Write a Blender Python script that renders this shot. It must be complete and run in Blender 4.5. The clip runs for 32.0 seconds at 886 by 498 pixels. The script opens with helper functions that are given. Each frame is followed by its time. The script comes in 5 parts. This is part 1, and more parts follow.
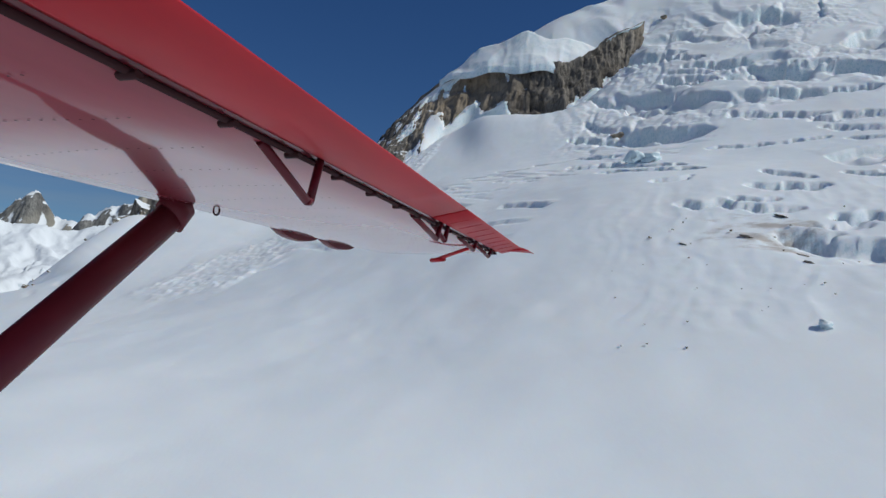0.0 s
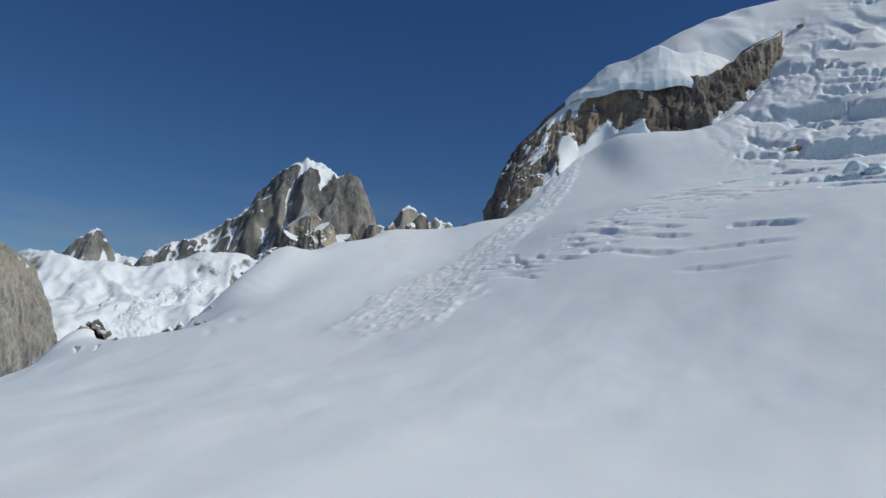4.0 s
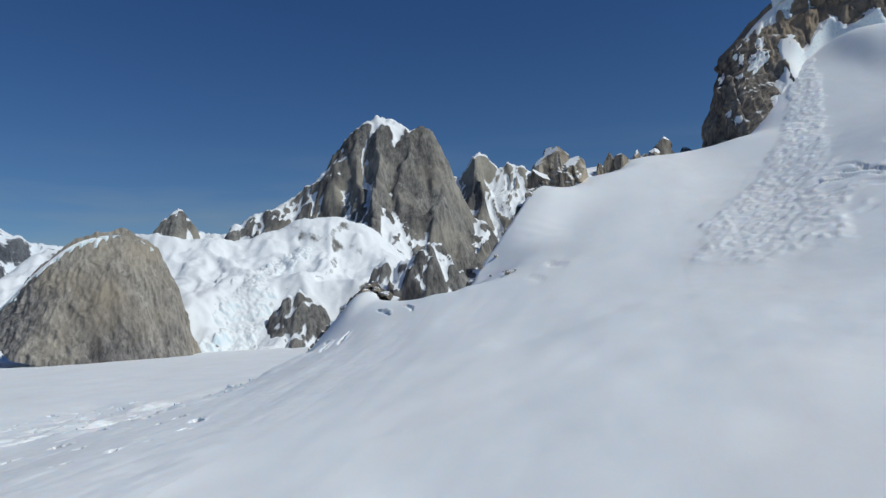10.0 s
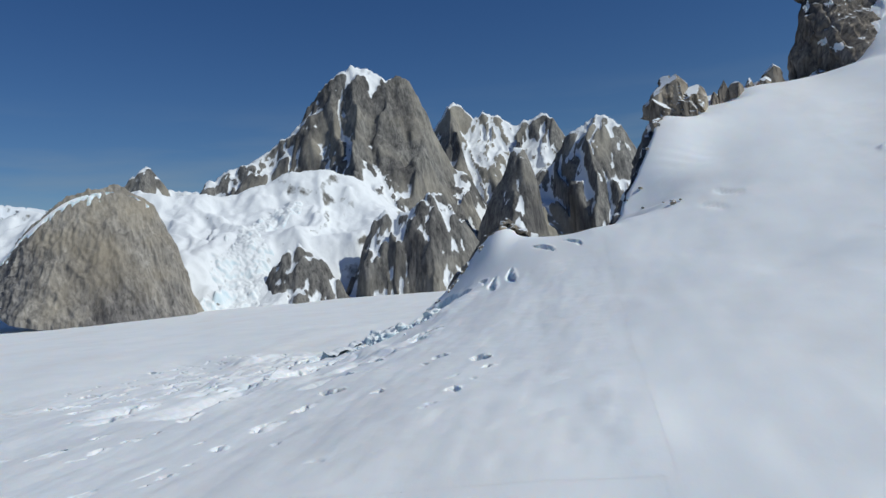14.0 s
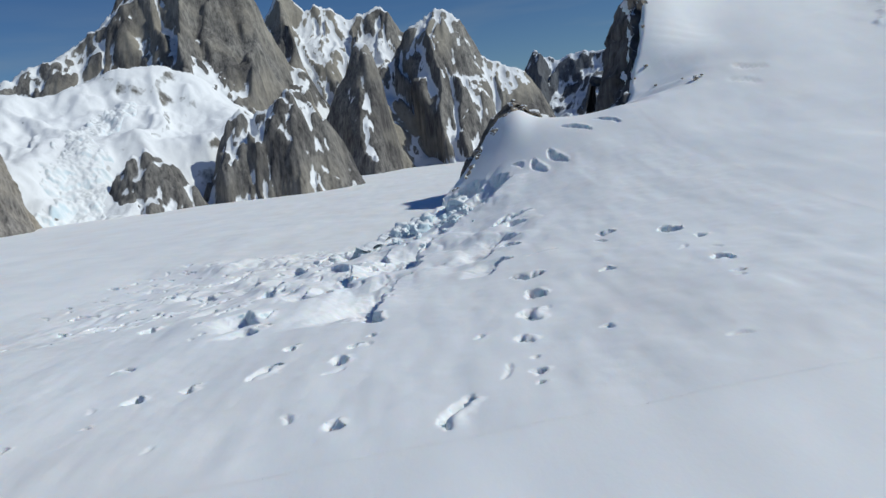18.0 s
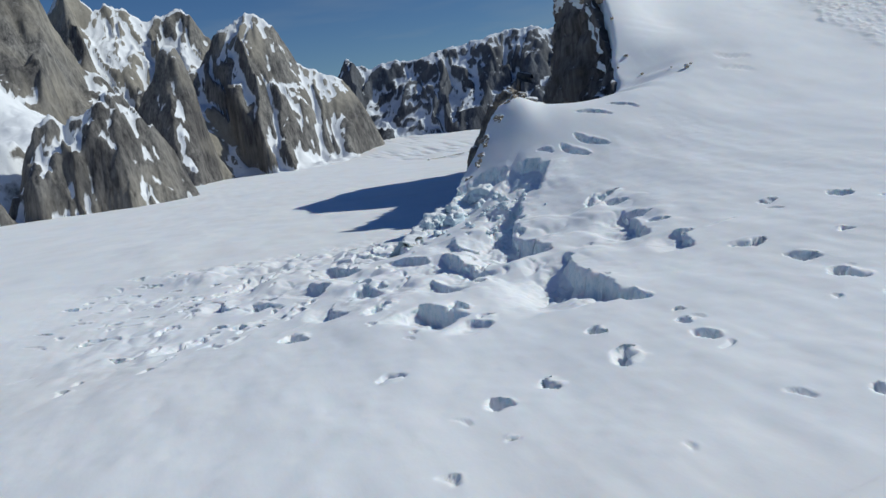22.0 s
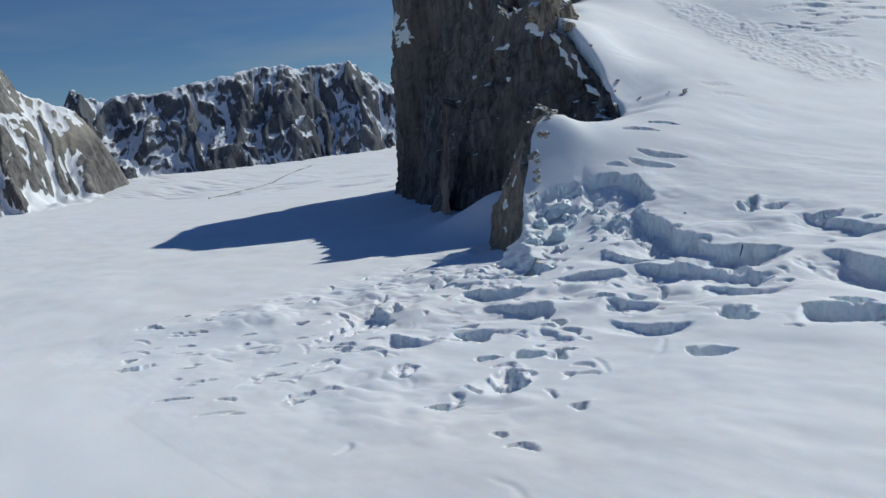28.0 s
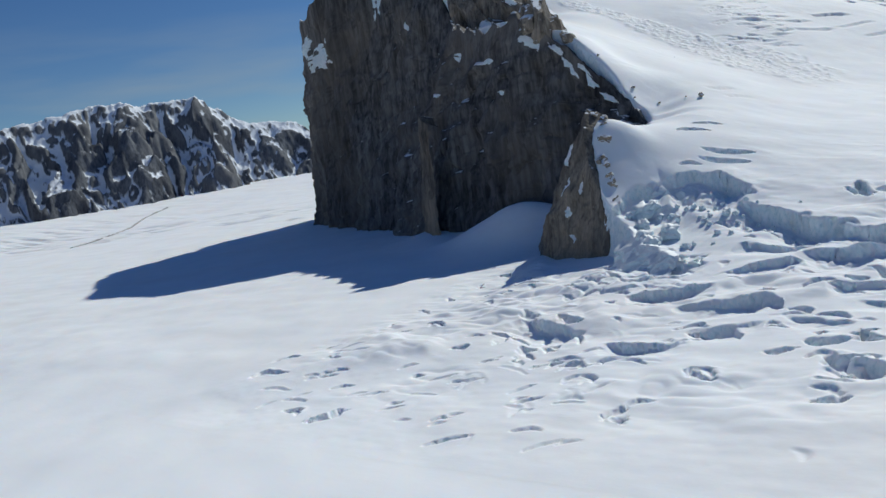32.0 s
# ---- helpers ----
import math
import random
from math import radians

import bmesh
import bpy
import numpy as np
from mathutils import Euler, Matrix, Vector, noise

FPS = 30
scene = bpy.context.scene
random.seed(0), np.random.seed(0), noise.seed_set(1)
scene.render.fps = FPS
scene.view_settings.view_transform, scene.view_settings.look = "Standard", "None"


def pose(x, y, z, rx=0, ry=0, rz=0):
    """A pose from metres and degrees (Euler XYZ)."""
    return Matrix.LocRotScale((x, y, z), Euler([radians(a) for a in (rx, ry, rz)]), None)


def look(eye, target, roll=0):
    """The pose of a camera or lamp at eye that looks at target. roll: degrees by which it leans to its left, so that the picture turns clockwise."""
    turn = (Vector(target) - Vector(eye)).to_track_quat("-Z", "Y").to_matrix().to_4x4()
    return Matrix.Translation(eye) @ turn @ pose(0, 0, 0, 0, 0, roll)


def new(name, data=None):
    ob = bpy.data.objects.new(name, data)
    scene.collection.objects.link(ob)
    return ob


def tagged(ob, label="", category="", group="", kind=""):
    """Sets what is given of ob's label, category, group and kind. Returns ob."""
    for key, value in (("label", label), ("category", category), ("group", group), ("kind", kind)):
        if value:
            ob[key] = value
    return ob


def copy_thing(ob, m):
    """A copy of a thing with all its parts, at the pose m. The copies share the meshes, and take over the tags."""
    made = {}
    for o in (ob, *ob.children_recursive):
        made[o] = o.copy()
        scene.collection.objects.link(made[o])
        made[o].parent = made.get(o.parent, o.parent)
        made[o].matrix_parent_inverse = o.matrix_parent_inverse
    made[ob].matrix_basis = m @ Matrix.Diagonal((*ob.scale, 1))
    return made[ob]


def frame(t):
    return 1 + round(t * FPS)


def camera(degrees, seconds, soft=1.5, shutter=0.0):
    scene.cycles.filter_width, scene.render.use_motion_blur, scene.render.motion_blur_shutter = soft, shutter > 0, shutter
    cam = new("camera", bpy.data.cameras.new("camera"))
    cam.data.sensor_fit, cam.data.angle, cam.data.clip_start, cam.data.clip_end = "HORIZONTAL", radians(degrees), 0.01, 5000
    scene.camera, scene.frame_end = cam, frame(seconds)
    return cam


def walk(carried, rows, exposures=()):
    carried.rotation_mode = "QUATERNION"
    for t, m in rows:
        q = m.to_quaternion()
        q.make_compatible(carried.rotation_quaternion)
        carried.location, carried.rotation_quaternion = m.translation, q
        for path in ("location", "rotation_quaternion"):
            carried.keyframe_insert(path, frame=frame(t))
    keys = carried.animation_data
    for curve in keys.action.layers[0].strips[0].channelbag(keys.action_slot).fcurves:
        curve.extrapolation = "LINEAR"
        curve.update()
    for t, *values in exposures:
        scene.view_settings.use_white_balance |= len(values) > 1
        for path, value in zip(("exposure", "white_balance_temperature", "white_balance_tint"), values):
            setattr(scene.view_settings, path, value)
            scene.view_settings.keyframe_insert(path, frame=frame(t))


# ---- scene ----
# Ski-plane flight past a glacier cirque: snow slopes, an icefall, a granite tower and the ranges behind.
# z = 0 is the surface of the main glacier; x to the right and y ahead in the middle of the flight.

# -- camera and its walk --
cam = camera(63.39, 32.0)
EXPOSURES = [(0.0, -0.82, 6300, 1), (6.0, -0.82, 6350, 1), (10.0, -0.75, 6350, 1), (26.0, -0.73, 6350, 1), (30.0, -0.66, 6400, 1), (32.0, -0.55, 6500, 1)]
PATH = [
    (0, (561.60, -30.67, 69.16), (548.56, 67.72, 81.36), 3.50),
    (0.5, (546.64, -26.10, 68.96), (533.76, 72.29, 81.34), 3.08),
    (1, (532.04, -21.80, 68.27), (519.15, 76.52, 81.22), 2.90),
    (1.5, (517.14, -19.23, 67.70), (503.89, 78.95, 81.28), 3.01),
    (2, (502.63, -16.98, 67.72), (488.92, 81.09, 81.62), 2.64),
    (2.5, (487.98, -14.91, 67.58), (473.41, 82.97, 81.99), 2.74),
    (3, (473.50, -13.21, 67.60), (457.64, 84.35, 82.78), 2.87),
    (3.5, (458.68, -11.80, 67.32), (441.33, 85.42, 83.09), 3.19),
    (5.5, (397.87, -10.63, 66.43), (378.80, 86.34, 81.69), 0.36),
    (6, (381.98, -10.75, 65.95), (362.55, 86.40, 79.50), 1.31),
    (6.5, (365.66, -11.45, 66.88), (345.97, 85.71, 79.96), 1.23),
    (7, (350.30, -11.94, 68.14), (330.20, 85.22, 80.66), 1.01),
    (7.5, (335.19, -12.03, 67.83), (314.54, 85.08, 79.81), -0.22),
    (8, (320.02, -11.13, 66.47), (298.59, 85.81, 78.44), -2.14),
    (8.5, (304.29, -10.77, 65.43), (282.09, 86.00, 77.37), -3.69),
    (9, (288.26, -10.43, 63.42), (265.15, 86.10, 75.54), -4.34),
    (9.5, (272.18, -10.94, 63.32), (248.09, 85.53, 74.02), -3.59),
    (10, (256.16, -10.22, 63.14), (231.37, 86.24, 72.08), -3.00),
    (10.5, (239.24, -11.14, 62.22), (213.77, 85.21, 70.40), -3.70),
    (11, (222.73, -10.93, 61.72), (196.62, 85.30, 69.33), -3.08),
    (11.5, (205.98, -11.21, 61.20), (179.71, 84.99, 68.68), -2.63),
    (12, (188.91, -11.96, 60.83), (162.72, 84.27, 68.17), -2.56),
    (12.5, (171.43, -12.81, 60.82), (146.08, 83.72, 67.02), -3.01),
    (13, (153.91, -13.35, 60.56), (130.07, 83.66, 65.09), -3.83),
    (13.5, (136.59, -13.22, 60.42), (114.87, 84.33, 63.78), -4.33),
    (14, (118.78, -13.06, 60.23), (99.45, 85.03, 62.49), -4.76),
    (14.5, (100.51, -12.90, 60.37), (84.40, 85.79, 60.91), -4.75),
    (15, (82.38, -12.92, 60.32), (72.31, 86.49, 56.39), -2.18),
    (15.5, (64.81, -13.54, 60.91), (56.93, 85.86, 53.39), -3.44),
    (17.5, (-0.00, 0.00, 61.99), (-0.58, 99.27, 49.94), -5.47),
    (18, (-17.28, 3.67, 62.18), (-13.42, 102.66, 48.51), -6.84),
    (18.5, (-34.80, 7.88, 62.46), (-26.06, 106.29, 46.99), -6.68),
    (19, (-52.15, 12.70, 62.58), (-39.95, 110.54, 45.84), -6.96),
    (19.5, (-69.44, 18.40, 62.63), (-54.00, 115.61, 44.99), -7.05),
    (20, (-86.33, 24.30, 62.85), (-67.64, 120.93, 45.16), -6.76),
    (20.5, (-102.68, 31.19, 63.31), (-80.85, 127.18, 45.70), -6.75),
    (21, (-118.84, 38.39, 63.61), (-93.91, 133.74, 46.69), -7.03),
    (21.5, (-134.78, 46.25, 63.95), (-106.74, 140.92, 48.13), -7.45),
    (22, (-150.38, 54.70, 64.32), (-119.35, 148.47, 48.72), -7.56),
    (22.5, (-165.73, 63.23, 64.90), (-131.80, 155.97, 49.15), -7.45),
    (23, (-180.82, 72.26, 65.34), (-144.15, 163.89, 49.23), -7.41),
    (23.5, (-195.65, 81.59, 65.95), (-156.62, 172.20, 49.64), -7.13),
    (24, (-210.25, 91.08, 66.24), (-168.73, 180.57, 49.92), -6.90),
    (24.5, (-224.58, 101.44, 66.95), (-180.51, 189.68, 50.45), -6.85),
    (25, (-238.55, 112.32, 67.79), (-191.87, 199.15, 50.98), -7.78),
    (25.5, (-252.21, 123.15, 68.79), (-203.02, 208.57, 51.93), -8.19),
    (27.5, (-303.50, 173.85, 72.35), (-242.28, 251.34, 56.68), -6.70),
    (28, (-315.37, 187.44, 73.43), (-251.05, 262.59, 58.74), -6.96),
    (28.5, (-327.43, 201.26, 74.63), (-260.09, 273.99, 61.34), -7.24),
    (29, (-339.47, 215.16, 76.19), (-269.49, 285.45, 63.46), -7.26),
    (29.5, (-350.63, 230.28, 76.88), (-278.27, 298.02, 63.69), -7.71),
    (30, (-360.14, 245.90, 78.01), (-285.89, 311.27, 63.38), -4.19),
    (30.5, (-368.99, 262.09, 78.95), (-292.94, 325.52, 65.01), -6.62),
    (31, (-377.67, 278.93, 79.77), (-300.17, 341.21, 69.05), -7.46),
    (31.5, (-386.62, 295.37, 80.67), (-307.97, 356.22, 70.07), -8.39),
    (32, (-395.10, 311.85, 80.94), (-315.56, 370.93, 67.42), -9.79),
]
walk(cam, [(t, look(eye, target, roll)) for t, eye, target, roll in PATH], EXPOSURES)

# -- world, sun and exposure --
SUN_AZ, SUN_EL = 101.0, 41.0          # degrees: clockwise from +y, and above the horizon
world = bpy.data.worlds.new("world")
scene.world = world
world.use_nodes = True
wn = world.node_tree.nodes
sky = wn.new("ShaderNodeTexSky")
sky.sky_type, sky.sun_disc = "NISHITA", False
sky.sun_elevation, sky.sun_rotation = radians(SUN_EL), radians(SUN_AZ)
sky.altitude, sky.air_density, sky.dust_density, sky.ozone_density = 2500, 1.3, 0.05, 4.0
wn["Background"].inputs["Strength"].default_value = 0.093
tone = wn.new("ShaderNodeHueSaturation")
tone.inputs["Saturation"].default_value, tone.inputs["Hue"].default_value = 1.22, 0.514
world.node_tree.links.new(sky.outputs[0], tone.inputs["Color"])
# thin high cloud, denser towards the horizon
wco, wsep, wmap = wn.new("ShaderNodeTexCoord"), wn.new("ShaderNodeSeparateXYZ"), wn.new("ShaderNodeMapping")
wmap.inputs["Scale"].default_value = (2.2, 2.2, 15.0)
veil, low, cut = wn.new("ShaderNodeTexNoise"), wn.new("ShaderNodeMapRange"), wn.new("ShaderNodeValToRGB")
veil.inputs["Scale"].default_value, veil.inputs["Detail"].default_value = 1.6, 7.0
for key, value in (("From Min", 0.24), ("From Max", 0.04), ("To Min", 0.0), ("To Max", 0.8)):
    low.inputs[key].default_value = value
cut.color_ramp.elements[0].position, cut.color_ramp.elements[1].position = 0.46, 0.74
amount, veiled = wn.new("ShaderNodeMath"), wn.new("ShaderNodeMix")
amount.operation, veiled.data_type = "MULTIPLY", "RGBA"
veiled.inputs[7].default_value = (4.6, 5.2, 6.0, 1)
wl = world.node_tree.links
wl.new(wco.outputs["Generated"], wmap.inputs[0])
wl.new(wco.outputs["Generated"], wsep.inputs[0])
wl.new(wmap.outputs[0], veil.inputs["Vector"])
wl.new(wsep.outputs[2], low.inputs["Value"])
wl.new(veil.outputs[0], cut.inputs[0])
wl.new(cut.outputs[0], amount.inputs[0])
wl.new(low.outputs[0], amount.inputs[1])
wl.new(amount.outputs[0], veiled.inputs[0])
wl.new(tone.outputs[0], veiled.inputs[6])
wl.new(veiled.outputs[2], wn["Background"].inputs["Color"])
sun_data = bpy.data.lights.new("sun", "SUN")
sun_data.energy, sun_data.angle, sun_data.color = 4.6, radians(0.53), (1.0, 0.97, 0.93)
sun = new("sun", sun_data)
sun_dir = Vector((math.sin(radians(SUN_AZ)) * math.cos(radians(SUN_EL)), math.cos(radians(SUN_AZ)) * math.cos(radians(SUN_EL)), math.sin(radians(SUN_EL))))
sun.matrix_world = look((0, 0, 900), Vector((0, 0, 900)) - sun_dir)

# -- noise on arrays --
TABLE = np.random.RandomState(7).rand(65536)


def cell(ix, iy, iz):
    """A number 0..1 for every cell of a lattice."""
    return TABLE[(ix * 73856093 ^ iy * 19349663 ^ iz * 83492791) & 0xFFFF]


def vnoise(x, y, z):
    """Smooth noise, -1..1, features one unit across."""
    ix, iy, iz = (np.floor(v).astype(np.int64) for v in (x, y, z))
    fx, fy, fz = x - ix, y - iy, z - iz
    fx, fy, fz = (f * f * f * (f * (f * 6 - 15) + 10) for f in (fx, fy, fz))
    out = 0.0
    for a, wa in ((0, 1 - fx), (1, fx)):
        for b, wb in ((0, 1 - fy), (1, fy)):
            for c, wc in ((0, 1 - fz), (1, fz)):
                out = out + wa * wb * wc * cell(ix + a, iy + b, iz + c)
    return out * 2 - 1


def fbm(x, y, z=0.0, octaves=4, gain=0.5):
    x, y, z = np.broadcast_arrays(np.asarray(x, float), np.asarray(y, float), np.asarray(z, float))
    out, amp = np.zeros(x.shape), 1.0
    for n in range(octaves):
        out += amp * vnoise(x + 17.3 * n, y - 9.1 * n, z + 5.7 * n)
        x, y, z, amp = x * 2.03, y * 2.03, z * 2.03, amp * gain
    return out


def ridged(x, y, z=0.0, octaves=5, gain=0.55):
    """Sharp crests and hollows, 0..about 1."""
    x, y, z = np.broadcast_arrays(np.asarray(x, float), np.asarray(y, float), np.asarray(z, float))
    out, amp, total = np.zeros(x.shape), 1.0, 0.0
    for n in range(octaves):
        out += amp * (1 - np.abs(vnoise(x + 31.7 * n, y + 11.9 * n, z - 3.3 * n))) ** 2
        total += amp
        x, y, z, amp = x * 2.07, y * 2.07, z * 2.07, amp * gain
    return out / total


def worley(x, y, jitter=0.9):
    """Distance to the nearest and second nearest of scattered points, and the nearest one's own number."""
    ix, iy = np.floor(x).astype(np.int64), np.floor(y).astype(np.int64)
    d1, d2, own = np.full(x.shape, 9.0), np.full(x.shape, 9.0), np.zeros(x.shape)
    for a in (-1, 0, 1):
        for b in (-1, 0, 1):
            px = ix + a + 0.5 + jitter * (cell(ix + a, iy + b, 11 + 0 * ix) - 0.5)
            py = iy + b + 0.5 + jitter * (cell(ix + a, iy + b, 29 + 0 * ix) - 0.5)
            d = np.hypot(x - px, y - py)
            near = d < d1
            d2 = np.where(near, d1, np.minimum(d2, d))
            own = np.where(near, cell(ix + a, iy + b, 53 + 0 * ix), own)
            d1 = np.where(near, d, d1)
    return d1, d2, own


def step(a, b, v):
    t = np.clip((v - a) / (b - a), 0, 1)
    return t * t * (3 - 2 * t)


def along(points, n):
    """n places evenly along a smooth line through the points."""
    p = np.array(points, float)
    p = np.vstack([2 * p[0] - p[1], p, 2 * p[-1] - p[-2]])
    fine = []
    for k in range(1, len(p) - 2):
        t = np.linspace(0, 1, 24, endpoint=False)[:, None]
        a, b, c, d = p[k - 1], p[k], p[k + 1], p[k + 2]
        fine.append(0.5 * (2 * b + (c - a) * t + (2 * a - 5 * b + 4 * c - d) * t**2 + (3 * b - a - 3 * c + d) * t**3))
    fine = np.vstack(fine + [p[-2:-1]])
    s = np.r_[0, np.cumsum(np.linalg.norm(np.diff(fine, axis=0), axis=1))]
    u = np.linspace(0, s[-1], n)
    return np.stack([np.interp(u, s, fine[:, k]) for k in range(fine.shape[1])], 1)


def to_line(x, y, line):
    """Distance in plan from every place to a line of points, the side (positive: right of its course), the line's own height there, and the way along it."""
    best, side, height, way, gone = np.full(x.shape, 1e9), np.ones(x.shape), np.zeros(x.shape), np.zeros(x.shape), 0.0
    for (ax, ay, az), (bx, by, bz) in zip(line[:-1], line[1:]):
        dx, dy = bx - ax, by - ay
        size = math.hypot(dx, dy)
        t = np.clip(((x - ax) * dx + (y - ay) * dy) / size**2, 0, 1)
        d = np.hypot(x - ax - t * dx, y - ay - t * dy)
        near = d < best
        side = np.where(near, np.sign((x - ax) * dy - (y - ay) * dx), side)
        height, way, best = np.where(near, az + t * (bz - az), height), np.where(near, gone + t * size, way), np.where(near, d, best)
        gone += size
    return best, side, height, way


def sheet(name, places, material, smooth=True, keep=None, snow=None):
    """A mesh from a grid of places (rows, columns, 3); keep: which of its cells are kept."""
    rows, cols = places.shape[:2]
    n = np.arange(rows * cols).reshape(rows, cols)
    quads = np.stack([n[:-1, :-1], n[:-1, 1:], n[1:, 1:], n[1:, :-1]], -1)
    quads = quads[keep] if keep is not None else quads.reshape(-1, 4)
    used, quads = np.unique(quads, return_inverse=True)
    quads = quads.reshape(-1, 4)
    me = bpy.data.meshes.new(name)
    me.vertices.add(len(used))
    me.vertices.foreach_set("co", places.reshape(-1, 3)[used].astype(np.float32).ravel())
    me.loops.add(quads.size)
    me.loops.foreach_set("vertex_index", quads.astype(np.int32).ravel())
    me.polygons.add(len(quads))
    me.polygons.foreach_set("loop_start", np.arange(0, quads.size, 4, dtype=np.int32))
    me.polygons.foreach_set("use_smooth", np.full(len(quads), smooth))
    if snow is not None:
        me.attributes.new("snow", "FLOAT", "POINT").data.foreach_set("value", snow.ravel()[used].astype(np.float32))
    me.update(calc_edges=True)
    me.validate()
    me.materials.append(material)
    return new(name, me)


# -- materials --
def material(name):
    m = bpy.data.materials.new(name)
    m.use_nodes = True
    nt = m.node_tree
    return m, nt, nt.nodes["Principled BSDF"]


def node(nt, kind, **inputs):
    n = nt.nodes.new("ShaderNode" + kind)
    for key, value in inputs.items():
        n.inputs[key.replace("_", " ")].default_value = value
    return n


def ramp(nt, source, stops):
    n = nt.nodes.new("ShaderNodeValToRGB")
    while len(n.color_ramp.elements) < len(stops):
        n.color_ramp.elements.new(0.5)
    for e, (at, c) in zip(n.color_ramp.elements, stops):
        e.position, e.color = at, (*c, 1) if len(c) == 3 else c
    nt.links.new(source, n.inputs[0])
    return n


def noise_node(nt, scale, detail=4.0, stretch=(1, 1, 1), rough=0.55):
    co = node(nt, "TexCoord")
    mp = node(nt, "Mapping")
    mp.inputs["Scale"].default_value = stretch
    nt.links.new(co.outputs["Object"], mp.inputs[0])
    n = node(nt, "TexNoise", Scale=scale, Detail=detail, Roughness=rough)
    nt.links.new(mp.outputs[0], n.inputs["Vector"])
    return n


def mix(nt, fac, a, b):
    n = nt.nodes.new("ShaderNodeMix")
    n.data_type = "RGBA"
    for value, at in ((fac, 0), (a, 6), (b, 7)):
        if isinstance(value, (int, float, tuple)):
            n.inputs[at].default_value = value
        else:
            nt.links.new(value, n.inputs[at])
    return n.outputs[2]


def calc(nt, how, a, b=0.0, c=0.0):
    n = nt.nodes.new("ShaderNodeMath")
    n.operation = how
    for value, at in ((a, 0), (b, 1), (c, 2)):
        if isinstance(value, (int, float)):
            n.inputs[at].default_value = value
        else:
            nt.links.new(value, n.inputs[at])
    return n.outputs[0]


def bump(nt, shader, height, strength, distance):
    b = node(nt, "Bump", Strength=strength, Distance=distance)
    nt.links.new(height, b.inputs["Height"])
    nt.links.new(b.outputs[0], shader.inputs["Normal"])


def snow_material():
    """Old firn: white, faintly blue where ice shows on steep walls, wind ripples and grain."""
    m, nt, sh = material("snow")
    wide, grain = noise_node(nt, 0.02, 5), noise_node(nt, 0.9, 6)
    tone = ramp(nt, wide.outputs[0], [(0.3, (0.86, 0.87, 0.89)), (0.7, (0.92, 0.92, 0.925))])
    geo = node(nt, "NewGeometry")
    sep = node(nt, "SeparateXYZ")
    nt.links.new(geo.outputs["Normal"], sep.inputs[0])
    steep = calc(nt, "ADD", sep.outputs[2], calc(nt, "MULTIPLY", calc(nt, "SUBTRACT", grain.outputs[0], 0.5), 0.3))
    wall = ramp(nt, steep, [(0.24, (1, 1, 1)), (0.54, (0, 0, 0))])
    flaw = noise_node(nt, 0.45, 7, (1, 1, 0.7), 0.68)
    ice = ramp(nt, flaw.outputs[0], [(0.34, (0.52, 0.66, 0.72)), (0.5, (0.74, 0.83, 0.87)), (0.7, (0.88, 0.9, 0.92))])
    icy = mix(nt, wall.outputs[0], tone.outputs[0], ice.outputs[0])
    # rock dirt washed over the slope below the eastern ice wall
    far = node(nt, "VectorMath")
    far.operation = "DISTANCE"
    far.inputs[1].default_value = (664, 318, 126)
    nt.links.new(geo.outputs["Position"], far.inputs[0])
    smear = noise_node(nt, 0.1, 6, (0.5, 1.1, 0.7), 0.65)
    near = ramp(nt, calc(nt, "DIVIDE", far.outputs["Value"], 100.0), [(0.15, (1, 1, 1)), (0.75, (0, 0, 0))])
    dirt = ramp(nt, calc(nt, "MULTIPLY", smear.outputs[0], near.outputs[0]), [(0.44, (0, 0, 0)), (0.6, (1, 1, 1))])
    stale = ramp(nt, noise_node(nt, 0.011, 6, (1, 0.5, 1), 0.6).outputs[0], [(0.5, (0, 0, 0)), (0.72, (1, 1, 1))])
    icy = mix(nt, calc(nt, "MULTIPLY", stale.outputs[0], 0.55), icy, (0.84, 0.80, 0.77, 1))
    nt.links.new(mix(nt, calc(nt, "MULTIPLY", dirt.outputs[0], 0.75), icy, (0.42, 0.34, 0.28, 1)), sh.inputs["Base Color"])
    sh.inputs["Roughness"].default_value = 0.75
    sh.inputs["Specular IOR Level"].default_value = 0.2
    sh.inputs["Subsurface Weight"].default_value = 0.4
    sh.inputs["Subsurface Radius"].default_value = (1.0, 1.25, 1.5)
    sh.inputs["Subsurface Scale"].default_value = 1.2
    ripple = noise_node(nt, 0.25, 5, (1.0, 0.35, 1.0))
    both = calc(nt, "ADD", ripple.outputs[0], calc(nt, "MULTIPLY", grain.outputs[0], 0.3))
    both = calc(nt, "ADD", both, calc(nt, "MULTIPLY", calc(nt, "MULTIPLY", flaw.outputs[0], wall.outputs[0]), 6.0))
    bump(nt, sh, both, 0.18, 0.5)
    return m


